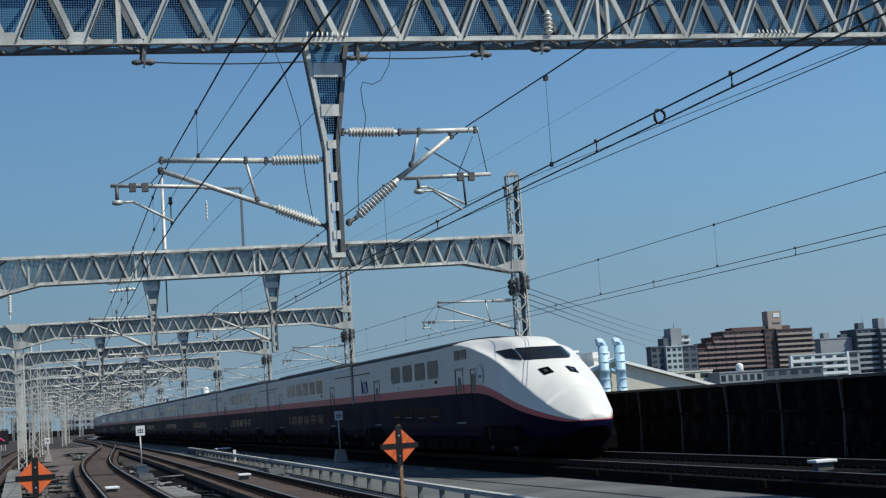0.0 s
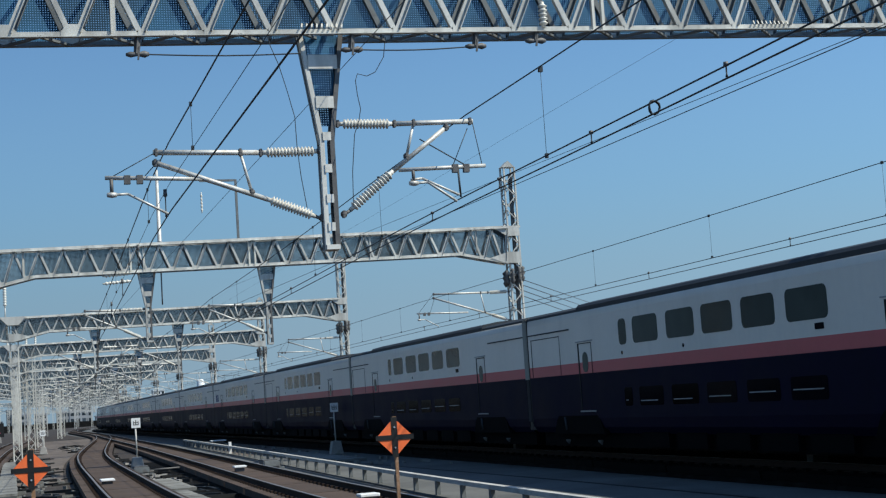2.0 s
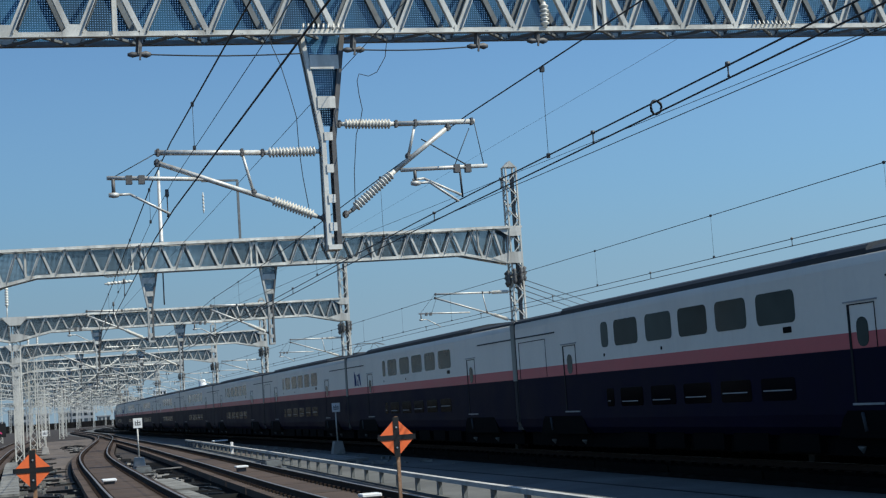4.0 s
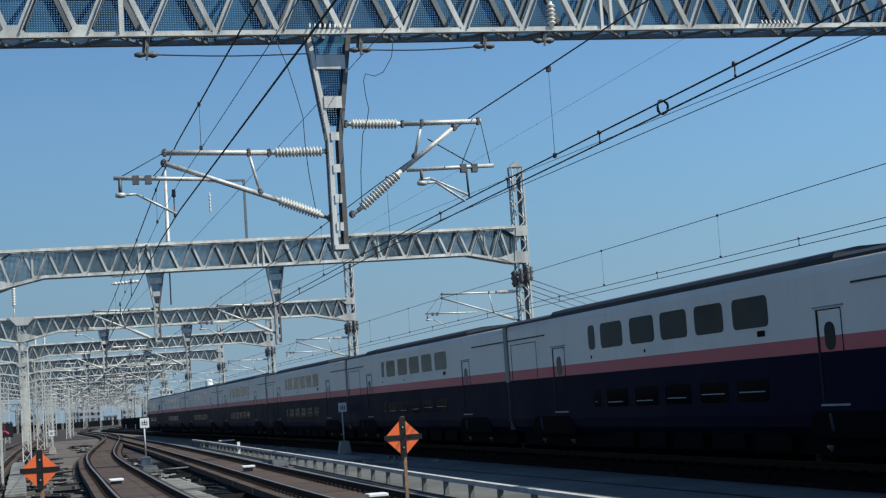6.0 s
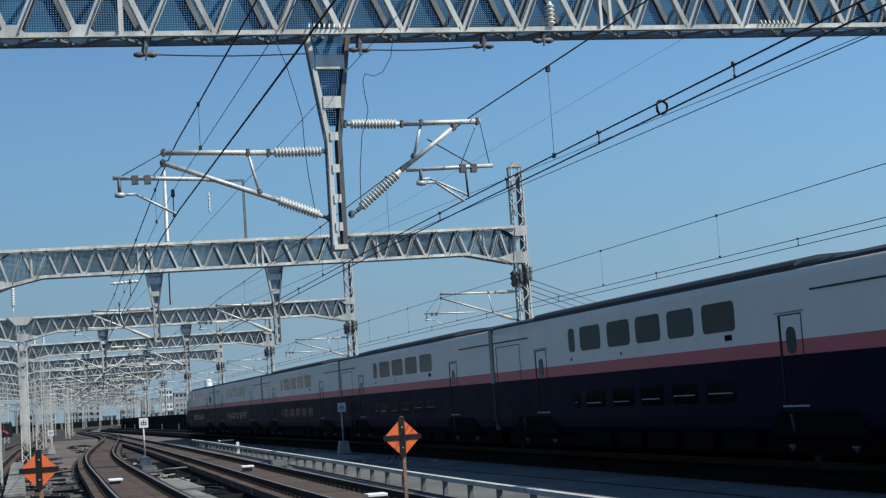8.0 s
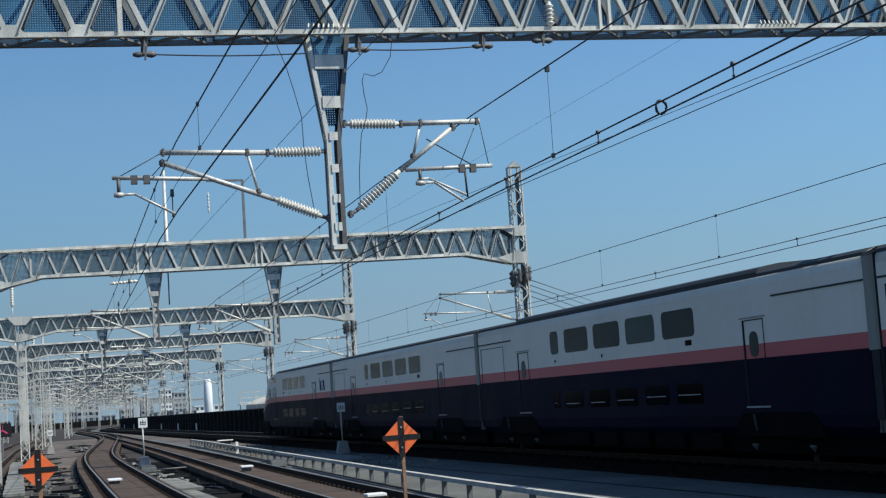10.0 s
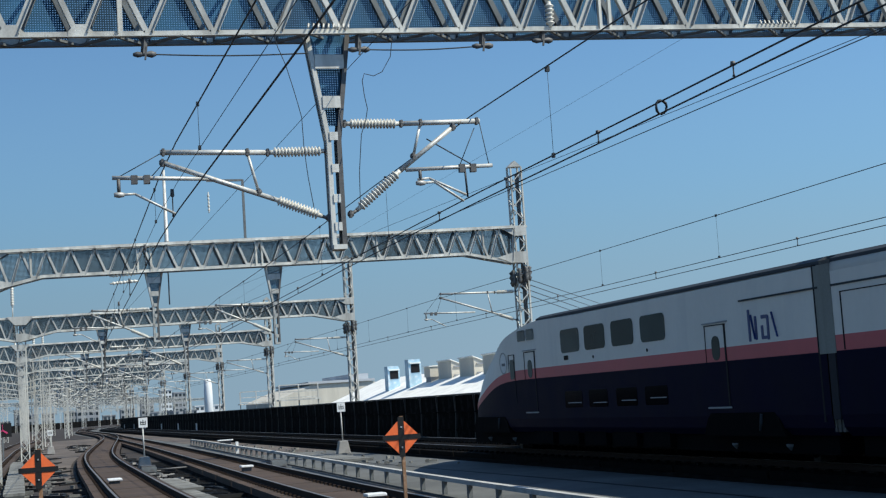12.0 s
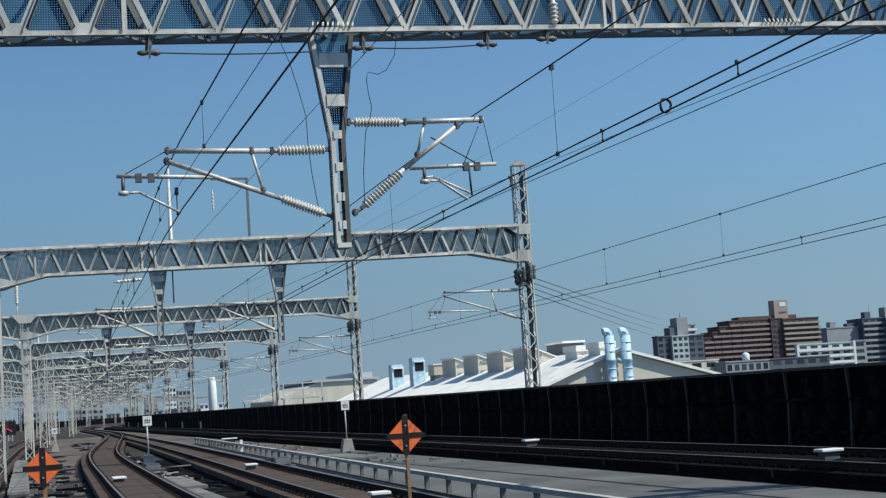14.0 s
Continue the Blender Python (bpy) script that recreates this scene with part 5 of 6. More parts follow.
def track_box(x, y, z, w, l, h, label, material):
    t = thing("junction_box", label, "track box", "boxes between the tracks", at=Matrix.Translation((x, y, z)))
    bm = bmesh.new()
    foot = max(h * 0.45, h - 0.07)
    box(bm, -w / 2, w / 2, -l / 2, l / 2, foot, h)
    bmesh.ops.bevel(bm, geom=bm.edges[:], offset=0.015, segments=1, affect="EDGES")
    part("lid", bm, material, t)
    part("base", made(box, -w * 0.35, w * 0.35, -l * 0.35, l * 0.35, 0, foot + 0.002), FITTING, t)


track_box(7.40, 51.0, -0.175, 0.42, 0.5, 0.2, "small white-topped box on the track slab", SIGN_WHITE)
track_box(6.97, 30.0, -0.175, 0.42, 0.4, 0.2, "small white-topped box on the track slab", SIGN_WHITE)
track_box(2.87, 49.3, -0.175, 0.45, 0.8, 0.16, "small white box between the rails", SIGN_WHITE)
track_box(13.1, 99.5, -0.5, 1.0, 0.8, 0.55, "white equipment box beside the guard rail", SIGN_WHITE)
track_box(17.3, 29.8, -0.10, 0.55, 0.4, 0.26, "white transponder between the rails", SIGN_WHITE)
track_box(17.3, 50.2, -0.10, 0.55, 0.4, 0.26, "white transponder between the rails", SIGN_WHITE)


def point_machine(x, y, turn, label):
    """A switch motor: cast case with a lid, feet and throw rods."""
    t = thing("point_machine", label, "point machine", "point machines", at=pose(x, y, -0.46, 0, 0, turn))
    bm = made(box, -0.32, 0.32, -0.6, 0.6, 0.08, 0.34)
    bmesh.ops.bevel(bm, geom=bm.edges[:], offset=0.04, segments=2, affect="EDGES")
    part("case", bm, GALV_DARK, t)
    part("lid", made(box, -0.28, 0.28, -0.5, 0.2, 0.34, 0.38), FITTING, t)
    for yy in (-0.45, 0.45):
        part("foot", made(box, -0.5, 0.5, yy - 0.08, yy + 0.08, 0.0, 0.08), GALV_DARK, t)
        part("throw_rod", made(tube, (0.3, yy * 0.5, 0.18), (1.6, yy * 0.5, 0.2), 0.025), FITTING, t)


point_machine(4.95, 62.0, 0, "dark switch motor with throw rods between the tracks")
point_machine(1.3, 74.0, 180, "dark switch motor beside the curving track")
point_machine(9.6, 58.0, 180, "dark switch motor beside the guard rail")


def litter(name, label, count, x0, x1, y0, y1, material, seed, low=0.05, high=0.35):
    """Loose stones, offcuts and cable ends lying about."""
    rng = random.Random(seed)
    bm = bmesh.new()
    for _ in range(count):
        x, y = rng.uniform(x0, x1), rng.uniform(y0, y1)
        a, l, w, h = rng.uniform(0, math.pi), rng.uniform(low, high), rng.uniform(0.04, 0.14), rng.uniform(0.03, 0.12)
        d = Vector((math.cos(a), math.sin(a), rng.uniform(-0.05, 0.05))) * l
        bar(bm, Vector((x, y, -0.46 + h / 2)) - d, Vector((x, y, -0.46 + h / 2)) + d, w, h)
    return tagged(part(name, bm, material), label, "debris", kind="stuff")


litter("loose_stones", "loose pale stones and concrete scraps on the ballast", 420, -1.2, 1.9, 34, 190, LID, 3, 0.04, 0.2)
litter("cable_scraps", "dark cables and offcuts lying on the ballast", 300, -1.2, 2.0, 34, 170, BLACK, 5, 0.2, 0.9)
litter("loose_stones", "loose stones and scraps between the tracks", 200, 4.6, 5.6, 52, 140, CONCRETE_LIGHT, 8, 0.04, 0.25)
litter("cable_scraps", "dark cables between the tracks", 160, 4.5, 5.9, 40, 150, BLACK, 9, 0.2, 1.0)
litter("loose_stones", "scattered stones and scraps beside the main track", 120, 12.2, 14.8, 50, 110, LID, 12, 0.03, 0.16)


def trough(x0, x1, y0, y1, h, label):
    t = thing("cable_trough", label, "cable trough", "concrete troughs")
    n = max(1, int((y1 - y0) / 1.0))
    lid = mesh_of("lid", made(box, x0 + 0.02, x1 - 0.02, 0.01, (y1 - y0) / n - 0.01, -0.5 + h - 0.08, -0.5 + h), LID)
    part("channel", made(box, x0 + 0.05, x1 - 0.05, y0, y1, -0.5, -0.5 + h - 0.081), CONCRETE, t)
    for i in range(n):
        piece("lid", lid, t, Matrix.Translation((0.01 * math.sin(i * 5), y0 + i * (y1 - y0) / n, 0.004 * math.cos(i * 3))))


trough(4.05, 4.85, 36, 44, 0.2, "worn concrete cable trough between the tracks")
trough(4.45, 5.25, 45, 53, 0.2, "worn concrete cable trough between the tracks")
trough(0.3, 0.75, 33, 42, 0.36, "pale concrete cable trough beside the platform end")
trough(1.05, 1.6, 34, 40, 0.30, "short pale concrete trough with loose lids")
trough(-0.6, 0.1, 48, 90, 0.3, "concrete trough along the far track")
trough(12.7, 14.0, 60, 74, 0.12, "low concrete slabs beside the main track")


# masts and cabinets on the far side
def mast(x, y, top, label):
    t = thing("lattice_mast", label, "lattice mast", "lattice masts", at=Matrix.Translation((x + bend(y), y, 0)))
    lattice_post(t, 0, 0, -0.5, top, 0.6, 0.7, "shaft", True)
    part("crossarm", made(box, -1.0, 1.0, -0.08, 0.08, top - 0.5, top - 0.35), GALV, t)
    insulator("insulator", (-0.15, 0, top + 0.25), (-0.15, 0, top + 1.5), 0.13, 6, t)


for x, y, top in ((1.6, 140, 8.6), (2.6, 152, 9.4), (-3.5, 120, 9.0), (0.5, 186, 9.2), (-2.0, 222, 9.5), (4.0, 250, 9.0), (6.0, 290, 9.2), (1.0, 320, 9.5), (-4.5, 170, 8.8), (-6.5, 205, 9.0), (1.8, 205, 8.6), (6.6, 226, 8.8), (-3.0, 262, 9.0), (8.2, 262, 8.7), (2.4, 276, 9.2), (8.6, 300, 8.5), (-6.0, 300, 9.0), (5.0, 335, 9.0), (9.6, 345, 8.6), (-1.0, 360, 9.0)):
    mast(x, y, top, "galvanised lattice mast with an insulator on top")

t = thing("route_indicator", "dark square signal board with a magenta three-armed mark", "signal board", at=Matrix.Translation((-0.98, 90, 0.72)))
part("board", made(box, -0.5, 0.5, -0.05, 0.05, 0.55, 1.35), BLACK, t)
bm = bmesh.new()
for a in (90, 215, 325):
    bar(bm, (0, -0.06, 0.95), (0.33 * math.cos(radians(a)), -0.06, 0.95 + 0.33 * math.sin(radians(a))), 0.02, 0.09)
part("mark", bm, MAGENTA, t)
part("post", made(box, -0.05, 0.05, -0.04, 0.04, -1.22, 0.55), GALV_DARK, t)

# fittings on the gantries
t = thing("gallows_bracket", "thin steel gallows with a hanging insulator on the truss", "bracket", at=Matrix.Translation((9.6, 63, 9.2)))
part("upright", made(box, -0.05, 0.05, -0.05, 0.05, 0, 2.62), GALV_DARK, t)
part("arm", made(box, -1.55, 0.0, -0.04, 0.04, 2.55, 2.64), GALV_DARK, t)
insulator("insulator", (-1.5, 0, 1.2), (-1.5, 0, 2.1), 0.05, 5, t)
t = thing("aerial_pole", "slim pale pole standing on the truss", "pole", at=Matrix.Translation((6.25, 63, 9.2)))
part("pole", made(lathe, (0, 0, 0), (0, 0, 3.1), ((0, 0.13), (0.02, 0.09), (1, 0.06)), 10), TUBE, t)
t = thing("insulator_string", "pair of white insulator strings under the truss", "insulator", at=Matrix.Translation((4.4, 62.7, 7.72)))
insulator("insulator", (-0.6, 0, 0.10), (0.6, 0, 0.18), 0.075, 7, t)
insulator("insulator", (-0.6, 0, -0.22), (0.6, 0, -0.14), 0.075, 7, t)
for x, z in ((9.15, 8.2), (16.9, 8.3)):
    t = thing("post_insulator", "brown-grey ribbed insulator on the truss chord", "insulator", at=Matrix.Translation((x, 23.7, z)))
    insulator("insulator", (0, 0, 0), (0, 0, 0.45), 0.08, 5, t)
for x, z in ((2.12, 7.71), (5.66, 7.80), (7.85, 7.87), (8.95, 7.97)):
    t = thing("wire_clamp", "dark clamp bolted under the truss chord", "clamp", "truss clamps", at=Matrix.Translation((x, 23.66, z)))
    bm = bmesh.new()
    bar(bm, (0.0, 0, -0.02), (0.03, 0.02, 8.02 + 0.0185 * (x - 5.3) - z), 0.07, 0.07)
    lathe(bm, (-0.17, 0, -0.03), (0.2, 0, -0.02), ((0, 0.025), (0.2, 0.05), (0.5, 0.03), (0.8, 0.06), (1, 0.03)), 8)
    bar(bm, (0.02, -0.02, -0.12), (0.05, -0.02, 0.1), 0.03, 0.03)
    part("jaw", bm, FITTING, t)
for p, q in (((2.3, 7.685), (4.8, 7.71)), ((5.8, 7.775), (7.75, 7.835))):
    wire("span_wire", "thin dark wire strung under the truss", [(p[0] + (q[0] - p[0]) * k / 6, 23.66, p[1] + (q[1] - p[1]) * k / 6 - 0.03 * math.sin(k / 6 * math.pi)) for k in range(7)], 0.012)
LOOP_1 = ((4.25, 7.98), (4.29, 7.81), (4.41, 7.5), (4.53, 7.05), (4.63, 6.62), (4.64, 6.1), (4.68, 5.63), (4.75, 5.11))
LOOP_2 = ((6.26, 7.98), (6.23, 7.83), (6.2, 7.64), (6.04, 7.38), (5.89, 7.31), (5.73, 7.35), (5.69, 7.23), (5.71, 6.99), (5.75, 6.75), (5.71, 6.56), (5.62, 6.32), (5.55, 5.7), (5.53, 5.14))
for loop in (LOOP_1, LOOP_2):
    wire("jumper_wire", "thin loose jumper wire hanging from the truss", [(x, 23.6, z) for x, z in loop], 0.007)
t = thing("coiled_wire", "dark loop of spare wire hung on the contact line", "wire coil", at=Matrix.Translation((7.72, 16.42, 5.26)))
bm = bmesh.new()
rings = []
for k in range(25):
    a, r = k * math.pi / 6, 0.078 + 0.006 * math.sin(k * 1.7)
    c, out = Vector((r * math.cos(a) * 0.9, 0.012 * k / 12, r * 1.1 * math.sin(a))), Vector((math.cos(a), 0, math.sin(a)))
    rings.append([bm.verts.new(c + (out * math.cos(q * math.pi / 3) + Vector((0, 1, 0)) * math.sin(q * math.pi / 3)) * 0.014) for q in range(6)])
for r0, r1 in zip(rings, rings[1:]):
    for q in range(6):
        bm.faces.new((r0[q], r0[(q + 1) % 6], r1[(q + 1) % 6], r1[q])).smooth = True
bm.faces.new(rings[0][::-1])
bm.faces.new(rings[-1])
part("loop", bm, WIRE, t)


# ---- beyond the viaduct ----
def facade(t, x0, x1, y, z0, floors, height, bays, wall_mat, band, depth, balconies):
    """A block with storeys, recessed windows and balcony parapets on the face towards the viaduct."""
    w = part("wall", made(box, x0, x1, y, y + depth, -8.0, z0 + floors * height), wall_mat, t)
    for f in range(floors):
        z = z0 + f * height
        if balconies:
            part("balcony", made(box, x0 - 0.2, x1 + 0.2, y - 1.4, y - 0.01, z, z + height * 0.42), band, t)
        for b in range(bays):
            xa = x0 + (x1 - x0) * (b + 0.18) / bays
            xb = x0 + (x1 - x0) * (b + 0.82) / bays
            part("window", made(box, xa, xb, y - 0.06, y + 0.05, z + height * 0.3, z + height * 0.82), PANE_FAR, t)
    part("roof", made(box, x0 - 0.3, x1 + 0.3, y - 0.3, y + depth + 0.3, z0 + floors * height, z0 + floors * height + 0.6), wall_mat, t)


t = thing("apartment_building", "stepped red-brown apartment block with pale balcony bands", "building")
for x0, x1, floors, bays in ((339.6, 345, 9, 2), (345.1, 349, 10, 2), (349.1, 355, 11, 2), (355.1, 361, 12, 2), (361.1, 378, 12, 6)):
    facade(t, x0, x1, 700, -1.5, floors, 2.7, bays, APT_RED, APT_BAND, 14, True)
facade(t, 378.1, 384.4, 698, -1.5, 12, 2.7, 2, APT_RED, APT_BAND, 16, False)
facade(t, 384.5, 405.5, 697, -2, 12, 2.7, 5, APT_RED, APT_STONE, 16, True)
part("penthouse", made(box, 362, 396, 703, 711, 31, 33.1), APT_RED, t)
part("water_tower", made(box, 382.8, 390.8, 702, 708, 31, 41), APT_STONE, t)
part("tower_window", made(box, 386.0, 389.6, 701.8, 702.0, 37.6, 39.8), OFFICE_WHITE, t)
part("tower_window", made(box, 385.4, 389.8, 701.8, 702.0, 34.2, 34.9), APT_DARK, t)

t = thing("apartment_building", "grey high-rise flats, the left gable's shade painted dark", "building")
# The left wing's shade is put into its dark grey wall.
facade(t, 309.2, 316.4, 690, -2, 9, 2.95, 2, APT_DARK, APT_GREY, 6, False)
facade(t, 316.5, 325.5, 688, -2, 9, 2.92, 3, OFFICE_PALE, OFFICE_WHITE, 16, False)
facade(t, 325.6, 334.3, 689, -2, 9, 2.92, 2, APT_DARK, APT_GREY, 16, False)
facade(t, 328.2, 338.4, 706, -2, 11, 2.95, 3, APT_GREY, OFFICE_WHITE, 10, True)
part("stair_tower", made(box, 321.6, 327.6, 692, 700, 24, 34), APT_GREY, t)
part("stair_tower", made(box, 317.8, 321.5, 693, 700, 24, 29.2), APT_DARK, t)
part("mast", made(tube, (325, 695, 34), (325, 695, 36.5), 0.15), APT_DARK, t)

t = thing("office_building", "pale four-storey office block with rows of windows", "building")
facade(t, 365.5, 395.4, 650, 2.2, 4, 3.3, 5, OFFICE_PALE, OFFICE_WHITE, 3, True)
facade(t, 396.8, 403.8, 650.5, 2.2, 4, 3.4, 1, APT_GREY, OFFICE_WHITE, 4, False)
part("end_pier", made(box, 395.5, 396.7, 648.5, 652, -2, 16.2), OFFICE_WHITE, t)
part("end_pier", made(box, 364.2, 365.2, 648.5, 650.5, -2, 15.6), OFFICE_WHITE, t)
t = thing("apartment_building", "dark grey tower block with rooftop tanks", "building")
facade(t, 423.4, 443, 720, -2, 9, 3.0, 0, APT_GREY, APT_GREY, 16, False)
facade(t, 443.5, 456, 716, -2, 10, 3.1, 3, APT_DARK, APT_GREY, 16, True)
facade(t, 456.1, 485, 712, -2, 10, 3.05, 5, APT_DARK, APT_GREY, 16, True)
part("roof_tank", made(box, 426.9, 430.4, 722, 726, 25, 28.6), APT_GREY, t)
part("roof_tank", made(box, 437.5, 443, 722, 726, 25, 27.4), APT_DARK, t)
part("roof_tank", made(box, 446.5, 450, 718, 722, 29, 33), APT_DARK, t)
part("roof_tank", made(box, 457.9, 462, 716, 722, 28.5, 35), APT_GREY, t)
part("roof_mast", made(tube, (452, 722, 28), (452, 722, 37), 0.2), APT_GREY, t)
t = thing("low_building", "low pale flat-roofed buildings beyond the barrier", "building")
facade(t, 270, 298.5, 602, -2, 3, 4.0, 4, SHED_WALL, OFFICE_WHITE, 12, False)
facade(t, 296, 317, 590, -2, 2, 5.2, 6, APT_GREY, OFFICE_WHITE, 12, False)
facade(t, 318, 360, 612, -2, 3, 3.6, 7, APT_DARK, OFFICE_WHITE, 12, False)
part("roof_tank", made(lathe, (309, 596, 8), (309, 596, 12.6), ((0, 1.7), (0.8, 1.7), (0.9, 1.3), (1, 0.5)), 12), OFFICE_WHITE, t)

# the works beside the line
hall = thing("factory_hall", "white-roofed factory hall with a row of roof ventilators", "factory")


def gable_roof(x0, x1, xr, y0, y1, ze, zr):
    prism_pts = ((x0, -8), (x1, -8), (x1, ze), (xr, zr), (x0, ze))
    bm = bmesh.new()
    prism(bm, prism_pts, y0, y1)
    part("wall", bm, SHED_WALL, hall)
    for a, za, b, zb in ((x0 - 0.4, ze - 0.1, xr, zr), (xr, zr, x1 + 0.4, ze - 0.1)):
        bm = bmesh.new()
        v = [bm.verts.new(p) for p in ((a, y0 - 0.4, za + 0.05), (b, y0 - 0.4, zb + 0.05), (b, y1, zb + 0.05), (a, y1, za + 0.05),
                                       (a, y0 - 0.4, za + 0.25), (b, y0 - 0.4, zb + 0.25), (b, y1, zb + 0.25), (a, y1, za + 0.25))]
        for f in ((0, 1, 2, 3), (4, 7, 6, 5), (0, 4, 5, 1), (1, 5, 6, 2), (2, 6, 7, 3), (3, 7, 4, 0)):
            bm.faces.new([v[i] for i in f])
        part("roof", bm, SHED_ROOF, hall)


gable_roof(33.3, 52.9, 41.8, 100.0, 173.0, 1.0, 4.31)
vent = thing("roof_ventilator", "cream shed dormer ventilator on the white factory roof", "ventilator", "roof ventilators")
part("casing", made(prism, ((0, -0.4), (2.3, 0.2), (2.3, 0.95), (0, 1.92)), -2.3, 2.3), SHED_WALL, vent)
bm = bmesh.new()
v = [bm.verts.new((x, y, z + dz)) for x, z in ((-0.12, 1.98), (2.42, 0.92)) for y in (-2.42, 2.42) for dz in (0.0, 0.09)]
for f in ((0, 1, 3, 2), (4, 6, 7, 5), (0, 4, 5, 1), (2, 3, 7, 6), (1, 5, 7, 3), (0, 2, 6, 4)):
    bm.faces.new([v[i] for i in f])
part("cover", bm, SHED_ROOF, vent, "pale sheet cover sloping to the ridge")
for z in (0.45, 1.25):
    part("louvre", made(box, 0.25, 0.95, -2.42, -2.301, z, z + 0.14), APT_GREY, vent)
for k in range(4):
    m = pose(39.5, 137.2 - 7.3 * k, 3.42)
    if k == 0:
        vent.matrix_basis = m
    else:
        copy_thing(vent, m)


def duct(x, y, z0, z1, label):
    t = thing("exhaust_duct", label, "exhaust duct", "exhaust ducts", at=Matrix.Translation((x, y, 0)))
    part("riser", made(lathe, (0, 0, z0), (0, 0, z1), ((0, 0.36), (0.3, 0.36), (0.305, 0.40), (0.33, 0.40), (0.335, 0.36), (0.62, 0.36), (0.625, 0.40), (0.65, 0.40), (0.655, 0.36), (1, 0.36)), 16), DUCT_BLUE, t)
    bm = bmesh.new()
    pts = [(0.30 * math.cos(a) - 0.30, 0, z1 + 0.30 * math.sin(a)) for a in [i * math.pi / 6.2 for i in range(5)]]
    sweep(bm, pts, 0.32, 8)
    for f in bm.faces:
        f.smooth = False
    part("elbow", bm, DUCT_BLUE, t, "segmented sheet-metal bend")
    for z in np.arange(z0 + 0.7, z1, 0.62):
        part("flange", made(lathe, (0, 0, z - 0.035), (0, 0, z + 0.035), ((0, 0.40), (1, 0.40)), 16), DUCT_BLUE, t)


duct(40.70, 99.2, 0.5, 5.45, "pale blue bent exhaust duct rising beside the factory gable")
duct(41.97, 99.2, 0.5, 5.43, "pale blue bent exhaust duct rising beside the factory gable")
t = thing("duct_link", "short pale blue cross duct between the two risers", "exhaust duct")
part("pipe", made(pipe, ((41.2, 99.2, 3.75), (41.5, 99.2, 3.6), (41.8, 99.2, 4.1)), 0.12, 8), DUCT_BLUE, t)
for x, y, z in ((38.2, 153, 5.55), (38.55, 145.5, 5.95)):
    t = thing("roof_hood", "pale blue intake hood with a dark opening on the roof", "ventilator", "intake hoods", at=Matrix.Translation((x, y, z - 2.4)))
    bm = bmesh.new()
    prism(bm, ((-0.65, -0.9), (0.65, -0.9), (0.65, 2.05), (0.5, 2.4), (-0.65, 2.4)), -0.75, 0.75)
    part("casing", bm, DUCT_BLUE, t)
    # The opening's inner shade is a black plate laid on the casing.
    part("opening", made(box, -0.42, 0.48, -0.79, -0.751, 1.05, 1.9), SEAM, t)
    part("lip", made(box, -0.55, 0.58, -0.95, -0.75, 1.95, 2.05), SHED_ROOF, t, "white rain lip")
t = thing("roof_housing", "cream box housing on a bracket on the factory roof", "roof housing", "plant housings")
part("housing", made(box, 38.9, 40.4, 140.4, 142.6, 4.0, 5.0), SHED_WALL, t)
part("bracket", made(box, 39.0, 40.2, 140.6, 142.4, 3.0, 4.0), APT_GREY, t)
part("cover", made(box, 38.8, 40.5, 140.3, 142.7, 5.0, 5.1), SHED_ROOF, t)
for x0, x1, y0, y1, z, label in ((40.4, 41.65, 105, 107.6, 5.05, "white plant housing with a flat lid on the factory roof"), (40.75, 41.85, 101.2, 103.6, 5.12, "white plant housing with a flat lid on the factory roof")):
    t = thing("roof_housing", label, "roof housing", "plant housings")
    part("housing", made(box, x0, x1, y0, y1, 3.3, z - 0.45), SHED_ROOF, t)
    part("lid", made(box, x0 - 0.12, x1 + 0.12, y0 - 0.12, y1 + 0.12, z - 0.45, z), SHED_ROOF, t, "deep white lid")
    part("pipe", made(pipe, ((x1 - 0.1, y0 - 0.15, 3.6), (x1 - 0.1, y0 - 0.15, z - 0.6), (x0 + 0.3, y0 - 0.15, z - 0.7)), 0.05), GALV, t)
t = thing("roof_housing", "dark grey flat plant housing behind the factory ridge", "roof housing", "plant housings")
part("housing", made(box, 42.5, 44.3, 113.5, 117.5, 3.6, 5.55), APT_DARK, t)
part("cover", made(box, 42.4, 44.4, 113.4, 117.6, 5.55, 5.72), SHED_ROOF, t)

t = thing("far_hall", "low grey-roofed hall in the distance", "building")
bm = bmesh.new()
prism(bm, ((50, -8), (78, -8), (78, 4.6), (70, 6.4), (58, 6.4), (50, 3.4)), 300, 340)
part("wall", bm, SHED_WALL, t)
part("roof", made(box, 57, 71, 299.5, 340, 6.4, 6.9), ROOF_FAR, t)
part("monitor", made(box, 66, 70, 301, 330, 6.9, 8.0), ROOF_FAR, t)
t = thing("flue", "tall white cylindrical flue", "chimney", at=Matrix.Translation((36.6, 300, 0)))
part("shaft", made(lathe, (0, 0, -8), (0, 0, 8.7), ((0, 1.0), (0.85, 0.85), (0.97, 0.75), (1, 0.5)), 16), PIPE_WHITE, t)
t = thing("far_building", "hazy pale office towers far along the line", "building")
facade(t, 86, 93, 950, 0, 6, 3.0, 3, OFFICE_WHITE, OFFICE_WHITE, 14, False)
facade(t, 95.5, 103, 960, 0, 5, 3.2, 3, APT_GREY, OFFICE_WHITE, 14, False)
facade(t, 76, 84, 980, 0, 4, 3.2, 3, APT_GREY, OFFICE_WHITE, 14, False)
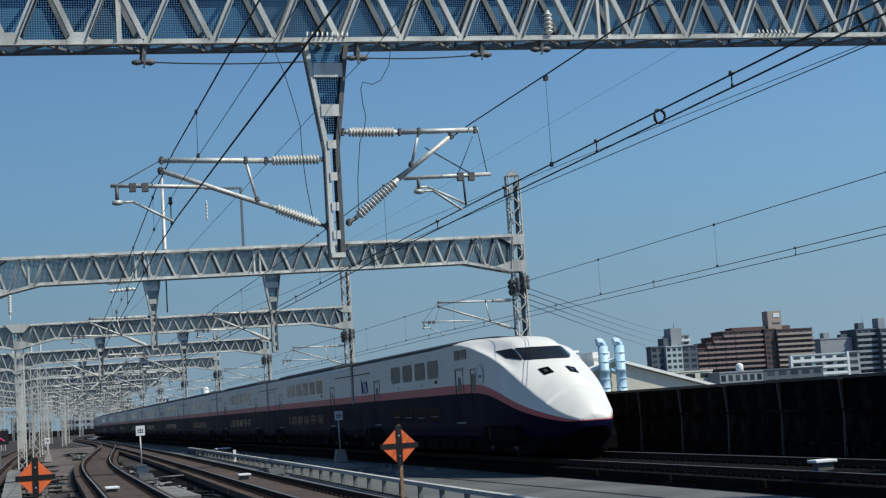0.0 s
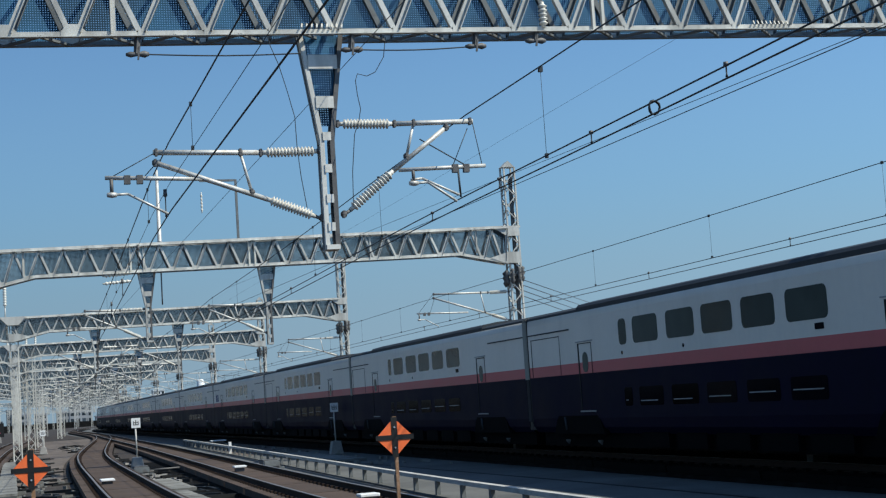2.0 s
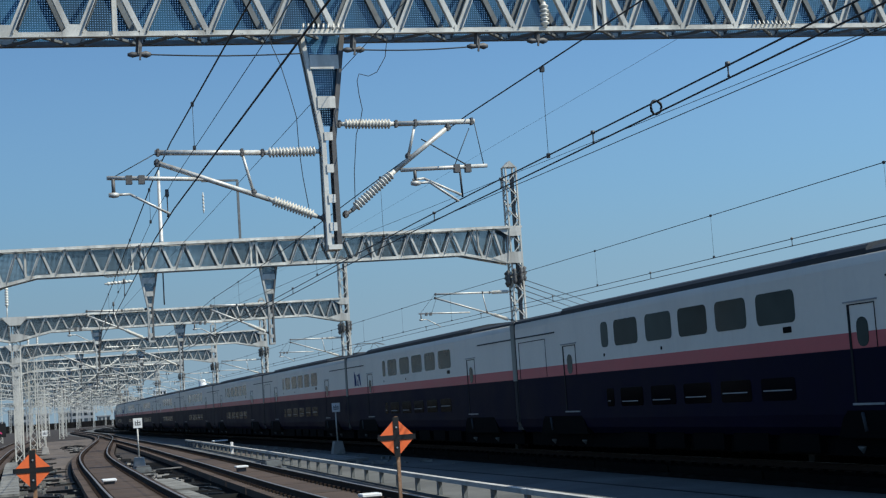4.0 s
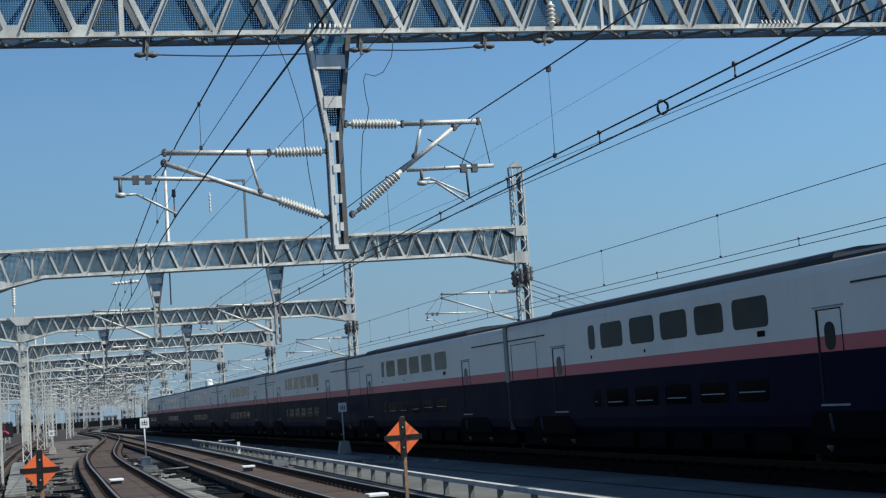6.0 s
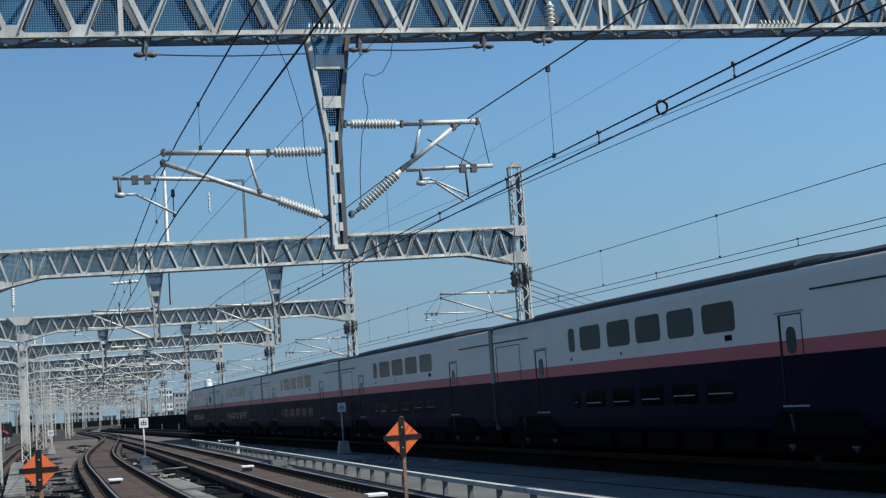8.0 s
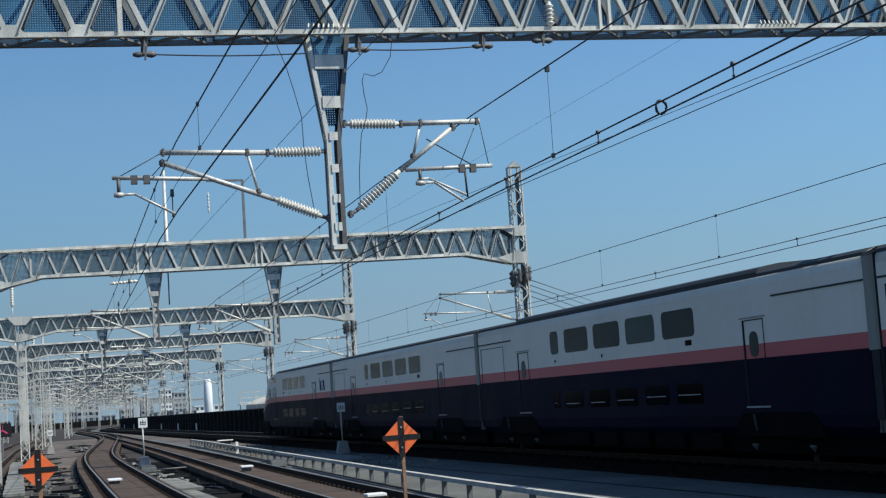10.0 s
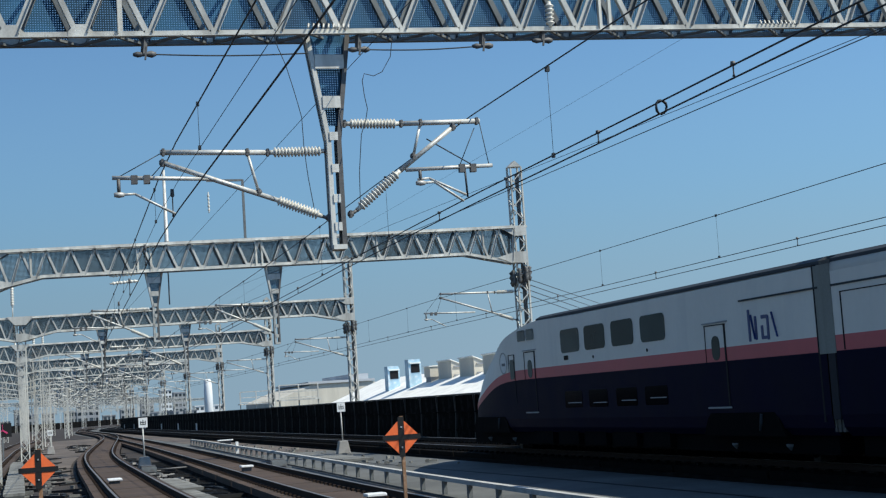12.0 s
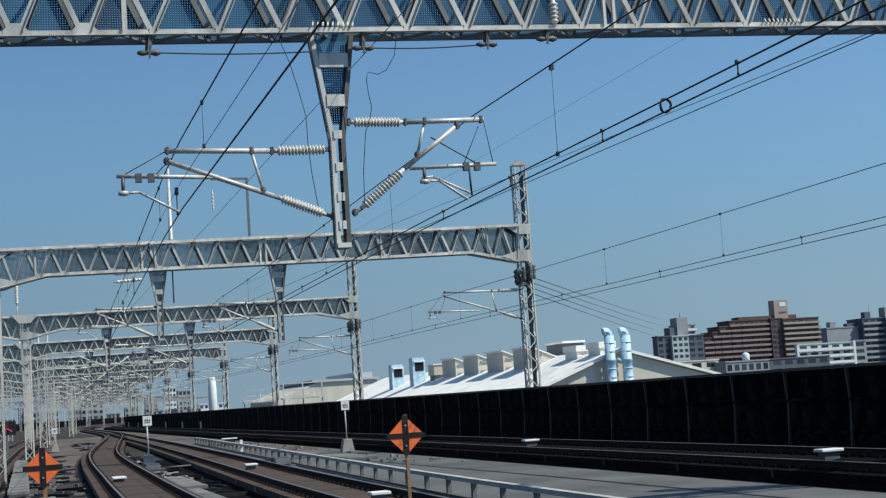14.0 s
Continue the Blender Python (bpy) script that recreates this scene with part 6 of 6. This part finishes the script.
facade(t, 106, 124, 940, 0, 2, 3.2, 6, OFFICE_WHITE, OFFICE_WHITE, 14, False)
rng = random.Random(21)
for k in range(22):
    x0 = -90 + k * 8.5 + rng.uniform(-2, 2)
    t = thing("far_building", "small grey house in the hazy distance", "building", "far town houses")
    facade(t, x0, x0 + rng.uniform(6, 9), 820 + rng.uniform(-60, 60), -2, rng.choice((2, 3, 4)), 3.0, 3, rng.choice((APT_GREY, APT_GREY, APT_DARK)), OFFICE_WHITE, 12, False)
t = thing("low_building", "low buildings on the far side of the line", "building")
facade(t, -42, -30, 300, -2, 4, 3.0, 5, APT_GREY, OFFICE_WHITE, 14, False)
facade(t, -28, -8, 520, -2, 3, 3.0, 6, OFFICE_WHITE, OFFICE_WHITE, 14, False)
for x0, y0 in ((26.5, 185), (25.5, 150)):
    t = thing("service_gantry", "steel service platform with railings beyond the barrier", "platform")
    bm = bmesh.new()
    for x in (0, 2.0, 4.0):
        bar(bm, (x0 + x, y0, -8), (x0 + x, y0, 4.2), 0.12, 0.12)
    for z in (2.9, 3.5, 4.2):
        bar(bm, (x0, y0, z), (x0 + 4, y0, z), 0.1, 0.1)
    part("railing", bm, GALV, t)
    part("walkway", made(box, x0 - 0.2, x0 + 4.2, y0 - 0.6, y0 + 0.6, 2.6, 2.75), GALV, t)


# ---- what moves ----
def motions():
    first = ((0.0, 69.13), (0.3, 60.14), (0.5, 55.21), (0.7, 50.37), (1.0, 43.02), (1.5, 30.65), (3.0, -5.9), (6.5, -90.9), (7.5, -115.15), (11.0, -199.87), (12.0, -224.08), (12.5, -236.1), (13.0, -248.0), (14.0, -272.0))
    for car, behind, turn in CARS:
        rows = []
        for t in [0.0, 0.1, 0.2, 0.3, 0.4, 0.5, 0.7] + [k * 0.5 for k in range(2, 29)]:
            y = float(np.interp(t, [r[0] for r in first], [r[1] for r in first])) + behind
            near, far = (y - 25, y) if turn else (y, y + 25)
            swing = math.degrees(math.atan2(bend(far) - bend(near), 25))
            rows.append((t, pose(17.1 + bend(y), y, 0, 0, 0, turn - swing)))
        walk(car, rows)


motions()
